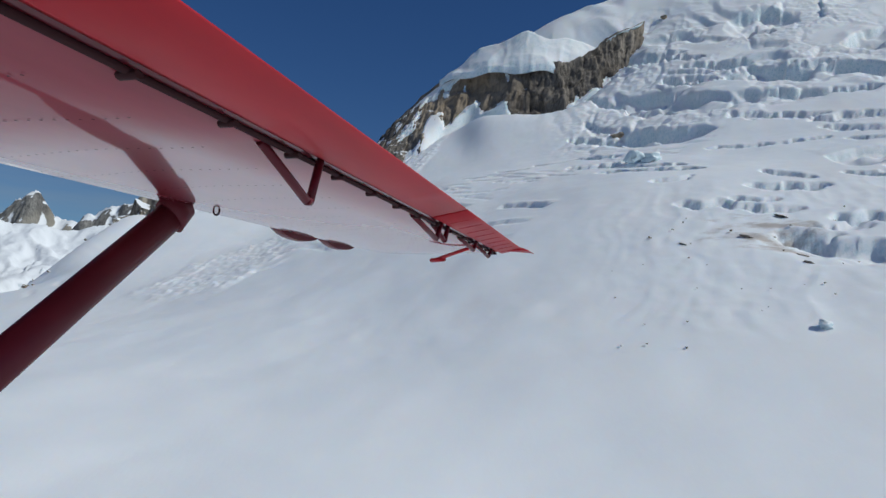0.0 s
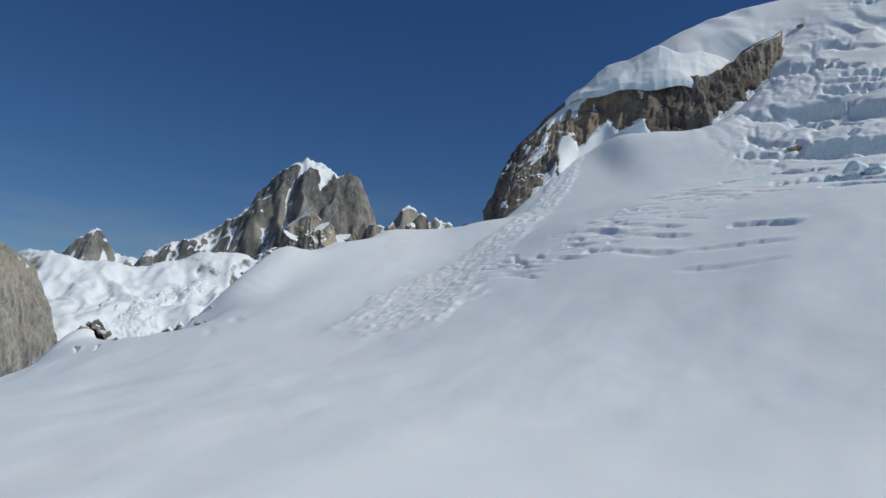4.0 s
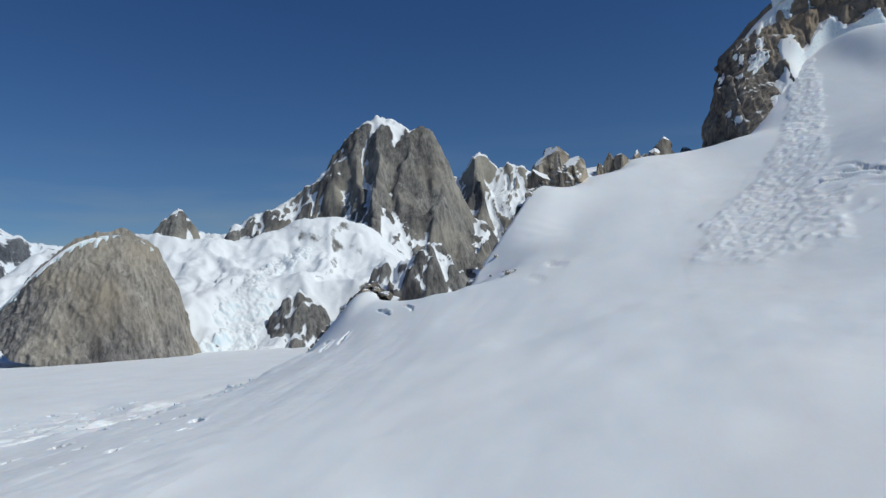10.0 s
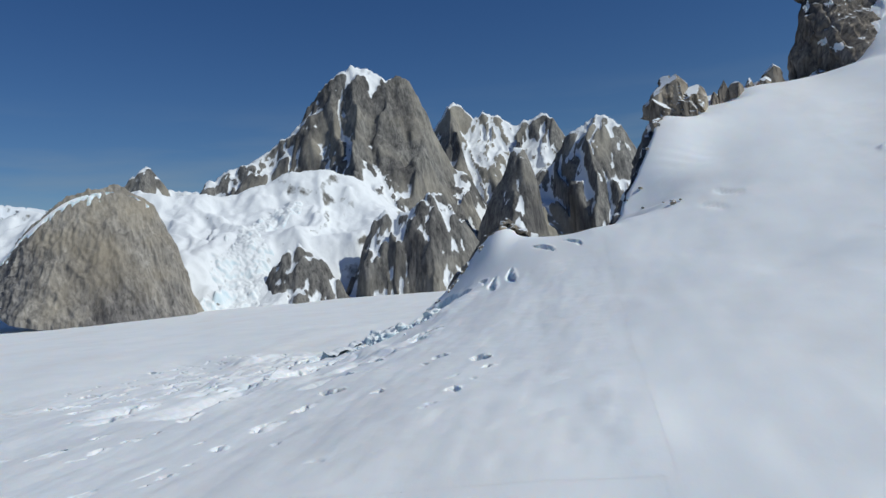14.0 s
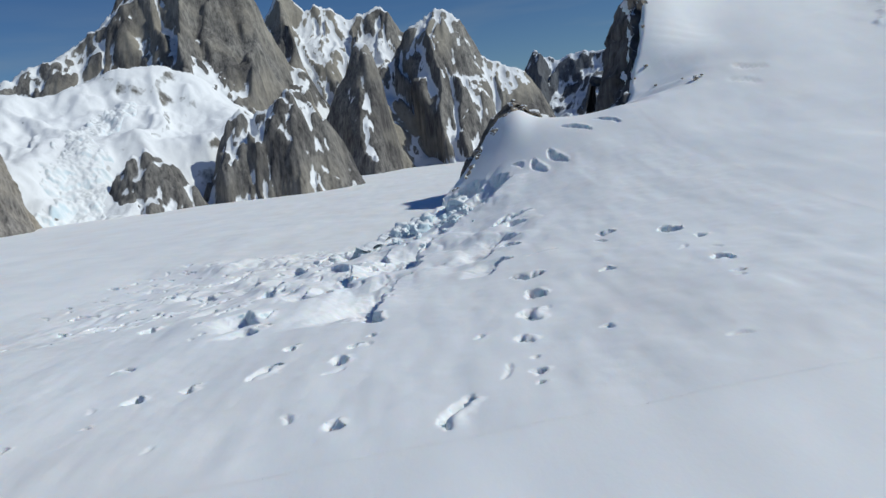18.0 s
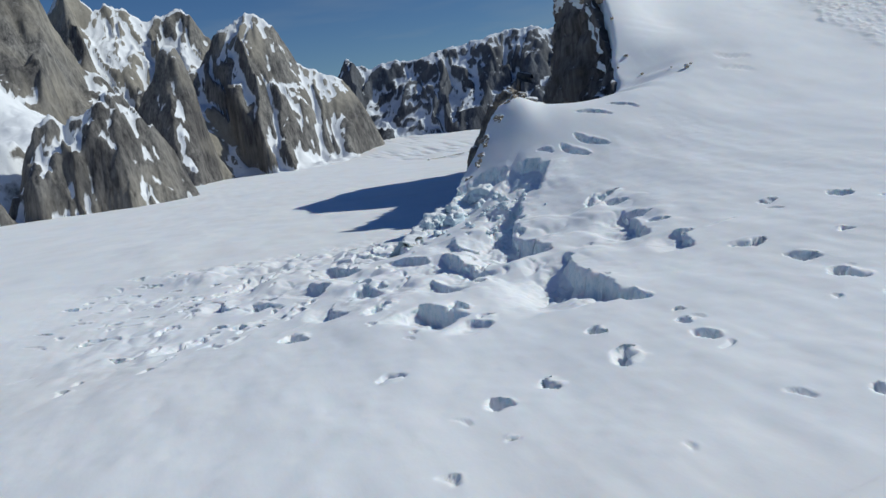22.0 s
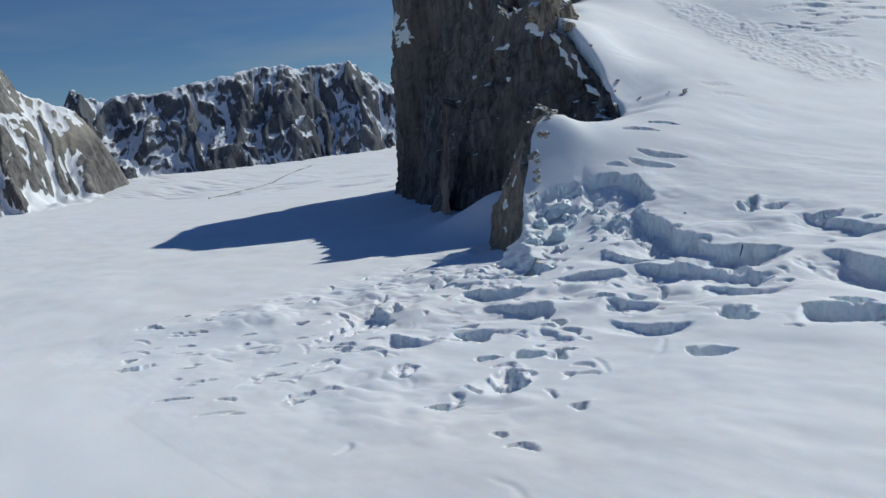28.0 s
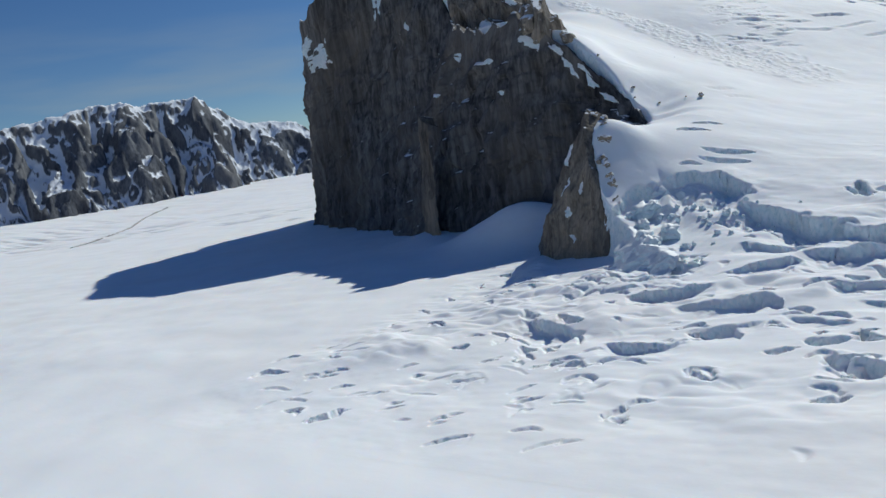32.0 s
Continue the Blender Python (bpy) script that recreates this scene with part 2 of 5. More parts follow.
def rock_material(name, dark, light, warm, snow_at=0.62, size=1.0, streak=(1, 1, 0.22), blend=0.08, snow_tone=(0.87, 0.88, 0.9), rag_size=0.05, rag_weight=0.5, lying=False):
    """Granite with upright cracks and stains, snow lying on its ledges."""
    m, nt, sh = material(name)
    wide = noise_node(nt, 0.012 / size, 6, streak, 0.65)
    fine = noise_node(nt, 0.11 / size, 8, streak, 0.7)
    patch = noise_node(nt, 0.006 / size, 4)
    body = ramp(nt, fine.outputs[0], [(0.3, dark), (0.62, light)])
    stain = ramp(nt, wide.outputs[0], [(0.38, (0.35, 0.34, 0.36)), (0.6, (1, 1, 1))])
    body2 = nt.nodes.new("ShaderNodeMix")
    body2.data_type, body2.blend_type = "RGBA", "MULTIPLY"
    body2.inputs[0].default_value = 0.75
    nt.links.new(body.outputs[0], body2.inputs[6])
    nt.links.new(stain.outputs[0], body2.inputs[7])
    # thin upright streaks of water stain and pale rock
    line = noise_node(nt, 0.33 / size, 5, (streak[0], streak[1], streak[2] * 0.3), 0.6)
    lines = ramp(nt, line.outputs[0], [(0.34, (0.3, 0.3, 0.32)), (0.5, (0.8, 0.8, 0.8)), (0.68, (1.0, 1.0, 1.0))])
    body4 = nt.nodes.new("ShaderNodeMix")
    body4.data_type, body4.blend_type = "RGBA", "MULTIPLY"
    body4.inputs[0].default_value = 0.8
    nt.links.new(body2.outputs[2], body4.inputs[6])
    nt.links.new(lines.outputs[0], body4.inputs[7])
    body2 = body4
    tint = ramp(nt, patch.outputs[0], [(0.46, (0, 0, 0)), (0.62, (1, 1, 1))])
    body3 = mix(nt, calc(nt, "MULTIPLY", tint.outputs[0], 0.55), body2.outputs[2], (*warm, 1))
    geo = node(nt, "NewGeometry")
    sep = node(nt, "SeparateXYZ")
    nt.links.new(geo.outputs["Normal"], sep.inputs[0])
    rag = noise_node(nt, rag_size / size, 7, (1, 1, 0.6), 0.62)
    top = sep.outputs[2]
    if lying:
        held = node(nt, "Attribute")
        held.attribute_name = "snow"
        top = calc(nt, "ADD", calc(nt, "MULTIPLY", top, 0.35), held.outputs["Fac"])
    lie = calc(nt, "ADD", top, calc(nt, "MULTIPLY", calc(nt, "SUBTRACT", rag.outputs[0], 0.5), rag_weight))
    snow = ramp(nt, lie, [(snow_at, (0, 0, 0)), (snow_at + blend, (1, 1, 1))])
    nt.links.new(mix(nt, snow.outputs[0], body3, (*snow_tone, 1)), sh.inputs["Base Color"])
    sh.inputs["Roughness"].default_value = 0.88
    sh.inputs["Specular IOR Level"].default_value = 0.25
    bump(nt, sh, fine.outputs[0], 0.55, 2.0 * size)
    return m


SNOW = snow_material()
TOWER_ROCK = rock_material("dark_granite", (0.016, 0.016, 0.018), (0.27, 0.258, 0.25), (0.2, 0.17, 0.14), 0.8, 1.1, (1, 1, 0.07))
RIB_ROCK = rock_material("rib_granite", (0.09, 0.085, 0.075), (0.36, 0.31, 0.25), (0.34, 0.26, 0.18), 0.86, 0.8, (1, 1, 0.14))
BUTTRESS_ROCK = rock_material("buttress_granite", (0.05, 0.046, 0.042), (0.36, 0.31, 0.26), (0.36, 0.28, 0.2), 0.8, 0.8, (1, 1, 0.2))
CRAG_ROCK = rock_material("brown_granite", (0.17, 0.15, 0.12), (0.58, 0.5, 0.4), (0.54, 0.43, 0.3), 0.5, 0.8, (1, 1, 0.3))
SLAB_ROCK = rock_material("slab_granite", (0.12, 0.115, 0.115), (0.46, 0.43, 0.395), (0.4, 0.34, 0.25), 0.95, 2.0, (1, 1, 0.03))
PEAK_ROCK = rock_material("peak_granite", (0.085, 0.084, 0.085), (0.38, 0.36, 0.33), (0.43, 0.39, 0.32), 0.52, 2.2, (1, 1, 0.2), 0.04, (0.87, 0.88, 0.9), 0.02, 0.5, True)
# distant rock: blue haze is mixed into its rock and snow colours
HAZED_ROCK = rock_material("hazed_rock", (0.08, 0.09, 0.11), (0.2, 0.215, 0.24), (0.18, 0.18, 0.185), 0.56, 2.6, (1, 1, 0.35), 0.09, (0.78, 0.81, 0.86), 0.05, 0.55, True)
MORAINE = rock_material("moraine_rubble", (0.16, 0.15, 0.14), (0.4, 0.38, 0.36), (0.36, 0.33, 0.3), 0.93, 0.6, (1, 1, 1))
DIRT_ROCK = rock_material("dirty_brown_rock", (0.2, 0.17, 0.14), (0.46, 0.4, 0.34), (0.44, 0.34, 0.26), 0.94, 0.3, (1, 1, 0.6))

ICE_SLOPE = rock_material("icy_mountainside", (0.10, 0.10, 0.105), (0.3, 0.29, 0.27), (0.34, 0.31, 0.26), 0.40, 1.8, (1, 1, 0.5), 0.1)


def ice_material():
    """Glacier ice under old snow: pale blue on the sides, white on top."""
    m, nt, sh = material("glacier_ice")
    geo, sep = node(nt, "NewGeometry"), node(nt, "SeparateXYZ")
    nt.links.new(geo.outputs["Normal"], sep.inputs[0])
    rag = noise_node(nt, 0.8, 5)
    top = calc(nt, "ADD", sep.outputs[2], calc(nt, "MULTIPLY", calc(nt, "SUBTRACT", rag.outputs[0], 0.5), 0.6))
    r = ramp(nt, top, [(0.25, (0.6, 0.72, 0.785)), (0.62, (0.87, 0.885, 0.9))])
    nt.links.new(r.outputs[0], sh.inputs["Base Color"])
    sh.inputs["Roughness"].default_value = 0.6
    bump(nt, sh, rag.outputs[0], 0.5, 0.4)
    return m


ICE = ice_material()

# -- the ground: glacier, snow slopes and icefalls in one sheet --
# heights of the snow slope on a plan of 130 m squares, from x -300, y 0
SPOTS = np.array([
    [-8, -3, 1, 5, 9, 13, 12, 12, 16, 35, 67],
    [1, 4, 8, 16, 19, 25, 24, 22, 36, 73, 110],
    [0, 3, 10, 26, 39, 51, 62, 87, 104, 132, 164],
    [-4, -4, 10, 45, 64, 84, 118, 158, 175, 198, 226],
    [-5, -8, 12, 82, 119, 137, 182, 210, 238, 267, 293],
    [-4, -2, 27, 108, 186, 192, 232, 270, 325, 353, 372],
    [-5, 3, 30, 91, 162, 221, 305, 352, 420, 455, 470],
    [2, 13, 38, 86, 159, 278, 440, 528, 560, 580, 590],
    [22, 38, 66, 115, 194, 320, 400, 490, 560, 620, 650],
], float)


def cubic(p0, p1, p2, p3, t):
    return 0.5 * (2 * p1 + (p2 - p0) * t + (2 * p0 - 5 * p1 + 4 * p2 - p3) * t**2 + (3 * p1 - p0 - 3 * p2 + p3) * t**3)


def slope_height(x, y):
    u, v = np.clip((x + 300) / 130, 0, 9.999), np.clip(y / 130, 0, 7.999)
    i, j = u.astype(int), v.astype(int)
    pad = np.pad(SPOTS, 1, mode="edge")
    rows = [cubic(*(pad[j + b, i + a] for a in range(4)), u - i) for b in range(4)]
    return cubic(*rows, v - j) + np.maximum(x - 1000, 0) * 0.25 - np.maximum(y - 1040, 0) * 0.45 - np.maximum(-y, 0) * 0.02


# the edge where the snow slope breaks off to the main glacier, from the icefall up to the summit ridge
EDGE = [(-75, 400, 5), (-45, 432, 8), (-18, 462, 16), (10, 490, 34), (34, 503, 60), (50, 508, 78), (64, 509, 85), (76, 505, 80), (88, 500, 74), (112, 500, 74), (138, 500, 78), (154, 524, 106), (168, 546, 132),
        (184, 582, 164), (200, 616, 180), (222, 660, 190), (248, 702, 194), (288, 744, 200), (328, 772, 210), (350, 780, 216), (372, 818, 280), (424, 866, 380), (440, 960, 384), (466, 1080, 350), (486, 1150, 320), (540, 1185, 320), (660, 1195, 300), (900, 1200, 300)]
edge_line = along(EDGE, 170)
# the foot of the buttress, where the snow reaches its rock
BUTTRESS_FOOT = [(344, 786, 205), (353, 736, 201), (368, 690, 202), (384, 697, 222), (406, 726, 250), (432, 758, 280), (454, 784, 306), (472, 797, 322), (500, 788, 326), (530, 774, 322), (563, 764, 318), (600, 772, 338), (640, 795, 380), (676, 826, 436)]
foot_line = along(BUTTRESS_FOOT, 60)


def ground_height(x, y):
    flat = -4 - 5 * step(450, 1200, y)
    z = slope_height(x, y)
    z = z + (flat - z) * step(-200, -330, x)
    low = slope_height(np.minimum(x, -70), y)
    glacier = low + (flat - low) * np.clip(step(440, 560, y) + step(-200, -330, x), 0, 1)
    swell = 1.2 * fbm(x / 90, y / 90, 0, 3) * step(900, 500, x)
    glacier = glacier + np.maximum(np.hypot(x, y) - 2600, 0) * 0.006 + np.maximum(np.hypot(x, y) - 3000, 0) * 0.075 * step(300, 900, x)
    d, side, crest, way = to_line(x, y, edge_line)
    z = z + (crest - z) * np.exp(-((d / 37) ** 2.6)) * (side > 0) * step(5, 70, way)
    near, _, foot, gone = to_line(x, y, foot_line)
    z = z + (foot + 3 - z) * np.exp(-((near / 62) ** 2)) * step(4, 36, gone) * (1 - step(460, 500, gone))
    # hollows scoured out under the crags of the ridge
    z = z - 10 * np.exp(-(((x - 209) / 22) ** 2) - ((y - 600) / 20) ** 2) - 11 * np.exp(-(((x - 241) / 19) ** 2) - ((y - 628) / 18) ** 2)
    signed = d * side
    clear = 3.5 * step(60, 90, way) * (1 - step(190, 215, way))
    up = step(-5.0, 0.5, signed - clear + 1.2 * fbm(x / 9, y / 9, 3, 2))
    up = up + (1 - up) * (1 - step(0, 45, way))
    # snow banked against the foot of the cliffs
    bank = 33 * np.exp(-(((x - 120) / 36) ** 2 + ((y - 606) / 58) ** 2)) + 10 * np.exp(-(((x - 178) / 40) ** 2 + ((y - 740) / 40) ** 2))
    glacier = glacier + bank
    west = 1 - step(1500, 2600, np.hypot(x - 400, y - 400))
    z = glacier + (z - glacier) * up * west + swell
    # soft swells drawn out along the glacier's flow, and wind-worked snow on the slopes
    z = z + (0.36 * fbm(x / 18, y / 55, 5, 3) + 0.07 * fbm(x / 6, y / 24, 15, 2)) * step(-340, -120, x) * (1 - step(120, 260, x)) + 0.5 * fbm(x / 30, y / 30, 8, 4)
    return z


def grow(runs, limit, factor=1.03):
    """Steps of the given sizes along the runs (start, end, step), widening outwards to the limits."""
    mid = []
    for a, b, s in runs:
        mid += list(np.arange(a, b - s / 2, s))
    mid.append(runs[-1][1])
    s, hi = runs[-1][2], [mid[-1]]
    while hi[-1] < limit[1]:
        s *= factor
        hi.append(hi[-1] + s)
    s, lo = runs[0][2], [mid[0]]
    while lo[-1] > limit[0]:
        s *= factor
        lo.append(lo[-1] - s)
    return np.array(lo[:0:-1] + mid + hi[1:])


pick = np.random.RandomState(21)


def near_area(cx, cy, r):
    a, b = np.searchsorted(gx, (cx - r, cx + r))
    c, d = np.searchsorted(gy, (cy - r, cy + r))
    return slice(c, d), slice(a, b)


def contour(cx, cy):
    """The way along the slope and the way up it."""
    e = 8.0
    q = np.array([[cx + e, cy], [cx - e, cy], [cx, cy + e], [cx, cy - e]], float)
    h = slope_height(q[:, 0], q[:, 1])
    g = np.array([(h[0] - h[1]) / (2 * e) + 0.04, (h[2] - h[3]) / (2 * e)])
    g /= np.linalg.norm(g)
    return np.array([-g[1], g[0]]), g


def crevasse(cx, cy, length, width, depth, turn=0.0, lip=0.35, ang=None, ragged=1.0):
    """A slot along the slope: a soft fall on its lower side, a sharp ice wall on its upper side, a bowed course."""
    al, up = contour(cx, cy)
    if ang is not None:
        al = np.array([math.cos(radians(ang)), math.sin(radians(ang))])
        up = np.array([-al[1], al[0]])
        if up[0] < 0:
            al, up = -al, -up
    c, s = math.cos(turn), math.sin(turn)
    al, up = c * al + s * up, c * up - s * al
    part = near_area(cx, cy, length / 2 + width * 2 + 4)
    x, y = GX[part] - cx, GY[part] - cy
    if x.size == 0:
        return
    u, v = (x * al[0] + y * al[1]) / (length / 2), x * up[0] + y * up[1]
    v = v - width * 0.9 * (u * u - 0.3) * (1 if depth > 2 else -1) + 0.5 * width * (0.4 + 0.6 * ragged) * fbm(GX[part] / 7, GY[part] / 7, cx, 2)
    v = v + ragged * min(0.45 * width, 1.1) * min(1.0, 0.4 * depth) * fbm(GX[part] / 2.4, GY[part] / 2.4, cy, 3)
    w = width * np.sqrt(np.clip(1 - u * u, 0, 1))
    t = v / np.maximum(w, 0.2)
    wall = np.clip((0.5 + 0.12 * depth) / np.maximum(w, 0.3), 0.1, 0.7) if depth > 0.7 else 0.8
    bowl = step(-1.0, 0.1, t) * (1 - step(1.0 - wall, 1.0, t)) * (np.abs(u) < 1)
    bowl = bowl * (1 + 0.16 * fbm(GX[part] / 1.9, GY[part] / 1.9, cx, 2))
    ridge = np.exp(-(((t - 1.35) / 0.5) ** 2)) * (np.abs(u) < 1) * np.sqrt(np.clip(1 - u * u, 0, 1))
    GZ[part] += -depth * bowl + lip * min(depth, 3.0) * 0.5 * ridge


def scatter(n, box, length, width, depth, jitter=0.25, where=None, ang=None):
    for _ in range(n):
        cx, cy = pick.uniform(box[0], box[1]), pick.uniform(box[2], box[3])
        l, w, dp, tn = pick.uniform(*length), pick.uniform(*width), pick.uniform(*depth), pick.normal(0, jitter)
        if where is None or where(cx, cy):
            crevasse(cx, cy, l, w, dp, tn, 0.35, ang)


def icefall(box, size, rise, gap, edge):
    """Broken blocks: cells of uneven height with deep joints between, fading out at the border of the box."""
    cx, cy = (box[0] + box[1]) / 2, (box[2] + box[3]) / 2
    part = near_area(cx, cy, max(box[1] - box[0], box[3] - box[2]))
    x, y = GX[part], GY[part]
    m = step(box[0] - edge, box[0] + edge, x) * (1 - step(box[1] - edge, box[1] + edge, x)) * step(box[2] - edge, box[2] + edge, y) * (1 - step(box[3] - edge, box[3] + edge, y))
    m = m * step(-0.25, 0.2, fbm(x / 45, y / 45, 9, 3) + 0.15)
    wx, wy = x + 4 * fbm(x / 12, y / 12, 1, 2), y + 4 * fbm(x / 12, y / 12, 2, 2)
    d1, d2, own = worley(wx / size, wy / (size * 1.8))
    block = rise * (own - 0.45) - gap * (1 - step(0.02, 0.2, d2 - d1)) + 0.16 * rise * fbm(x / 3, y / 3, 4, 3)
    GZ[part] += m * block


def broken(slots, deep=1.0, wide=0.24, most=5.6, gaps=0.18):
    """Crevasses of (x, y, length, bearing of their course); long ones break into a chain."""
    for x, y, long, ang in slots:
        n = 1 if long < 24 else round(long / 13)
        dx, dy = math.cos(radians(ang)), math.sin(radians(ang))
        for k in range(n):
            at = (k + 0.5) / n - 0.5
            if n > 2 and pick.rand() < gaps:
                continue
            l = long / n * pick.uniform(0.55, 1.15) if n > 1 else long
            w = min(wide * l + 0.4, most) * pick.uniform(0.8, 1.15)
            crevasse(x + dx * long * at + pick.normal(0, 0.8), y + dy * long * at + pick.normal(0, 0.8), l, w, deep * w * pick.uniform(0.7, 1.4), pick.normal(0, 0.25), 0.5, ang)


def ice_wall(points, high, reach=3.2, cap=0.14, rough=1.0, thick=0.9, sway=13.0):
    """A wall of ice across the slope along the points: it faces downhill, with a rounded snow cap above and a soft trough below."""
    line = along([(x, y, 0) for x, y in points], 26)
    mid, size = line[:, :2].mean(0), np.abs(line[:, :2] - line[:, :2].mean(0)).max()
    part = near_area(mid[0], mid[1], size + high * reach + 8)
    x, y = GX[part], GY[part]
    if x.size == 0:
        return
    wob = 0.009 * sway * high + 0.05 * sway
    wx, wy = x + wob * fbm(x / sway, y / sway, high, 3), y + wob * fbm(x / sway, y / sway, high + 7, 3)
    d, side, _, way = to_line(wx, wy, line)
    g = contour(mid[0], mid[1])[1]
    run = line[-1, :2] - line[0, :2]
    s = d * side * (1 if g[0] * run[1] - g[1] * run[0] > 0 else -1) + 0.7 * fbm(x / 3.2, y / 3.2, high, 3)
    u = 2 * way / np.hypot(*np.diff(line[:, :2], axis=0).T).sum() - 1
    h = high * np.clip(1 - u**4, 0, 1) * (0.8 + 0.45 * fbm(x / 21, y / 21, high + 3, 2))
    wall = 0.1 * high + 0.6 * thick
    down = (1 - step(0, reach * high, -s)) * (1 - step(0, wall, s))
    foot = np.exp(-((s + 0.6 * high) / (0.6 * high)) ** 2)
    over = np.exp(-(((s - wall) / (0.9 * high)) ** 2))
    GZ[part] += -h * down + cap * h * over + rough * 0.22 * h * foot * np.abs(fbm(x / 3.5, y / 3.5, 5, 2))


# holes (x, y, length, bearing) on the lower slope
EAST_HOLES = ((19.6, 245.2, 10.4, -29), (17.1, 222.3, 9.8, -89), (12.6, 202.1, 11.1, -102), (8.1, 182.2, 5.5, -77), (7.7, 166.6, 1.9, -72), (6, 156.2, 3.6, -76), (5.8, 149.6, 1.6, -101), (-38.9, 147.6, 4.7, -74), (75, 259.2, 7.7, -51), (80.5, 244.2, 4.3, -90), (56.5, 275.6, 6.2, -32), (43.5, 228.9, 4, -16), (73.8, 211.9, 7.2, -76), (-34, 234.3, 9.7, -78), (-41.7, 193.2, 6.6, -73), (-63.4, 196.2, 10.7, -116))
WEST_HOLES = ((-83.2, 196.4, 6.5, -94), (-97.9, 192.8, 7.1, -67), (-101.8, 175.4, 2.1, -8), (-58, 216.4, 4.8, -110), (-33.2, 213.8, 2.5, -40), (-38.2, 205.6, 4.4, -118), (-76.7, 272.4, 12.5, -89), (-73.5, 254.9, 5.9, 9), (22, 298, 7.6, -56), (23.8, 316.2, 10.2, -69), (27.1, 356.4, 15.3, -121), (31.8, 343.2, 9.6, -65), (16.4, 274.6, 5.2, -44), (-112.2, 226.4, 6.2, 2), (-94, 300, 7, 33))
ICEFALL = ((-43, 339, 66, -108), (-96, 301, 18, -111), (-103, 280, 6, -100), (-128, 294, 14, -99), (-162, 343, 22, -100),
           (-186, 345, 10, -79), (-173, 384, 12, -86), (-207, 398, 7, -2), (32, 355, 20, -120), (-6, 405, 38, -110), (-13, 368, 34, -92), (-84, 354, 26, -69), (-143, 352, 39, -58))
NORTH_END = ((-220, 523, 12, -101), (-224, 505, 16, -29), (-214, 455, 7, -36), (-207, 398, 5, -45), (-170, 383, 12, -114), (-182, 346, 10, -121), (-179, 430, 8, -33), (-179, 498, 6, -41), (-152, 460, 19, 4), (-135, 484, 20, 14), (-176, 577, 15, -64),
             (-196, 569, 15, -48), (-110, 480, 20, -120), (-119, 457, 18, -107), (-130, 393, 27, -110), (-118, 351, 34, -120), (-94, 348, 11, -132), (-141, 340, 13, -133), (-163, 340, 14, -113), (-100, 390, 42, -118), (-36, 434, 50, -130))

def soften(cx, cy, reach, rounds, cell_size):
    """Smooth drifted snow on a square of the slope, up to the edge where it breaks off; on plans of that cell size alone."""
    if not 0.9 < (gx[1] - gx[0]) / cell_size < 1.1:
        return
    near = near_area(cx, cy, reach)
    z = GZ[near]
    if z.size == 0:
        return
    d, side, _, way = to_line(GX[near], GY[near], edge_line)
    on = (d * side > np.where((way > 195) & (way < 260), -4.0, 3.0)).astype(float)
    share = step(0, 12, reach - np.abs(GX[near] - cx)) * step(0, 12, reach - np.abs(GY[near] - cy)) * on
    for _ in range(rounds):
        q, w = np.pad(z * on, 1, mode="edge"), np.pad(on, 1, mode="edge")
        mean = (q[:-2, 1:-1] + q[2:, 1:-1] + q[1:-1, :-2] + q[1:-1, 2:]) / np.maximum(w[:-2, 1:-1] + w[2:, 1:-1] + w[1:-1, :-2] + w[1:-1, 2:], 1)
        z = z + (mean - z) * share
    GZ[near] = z


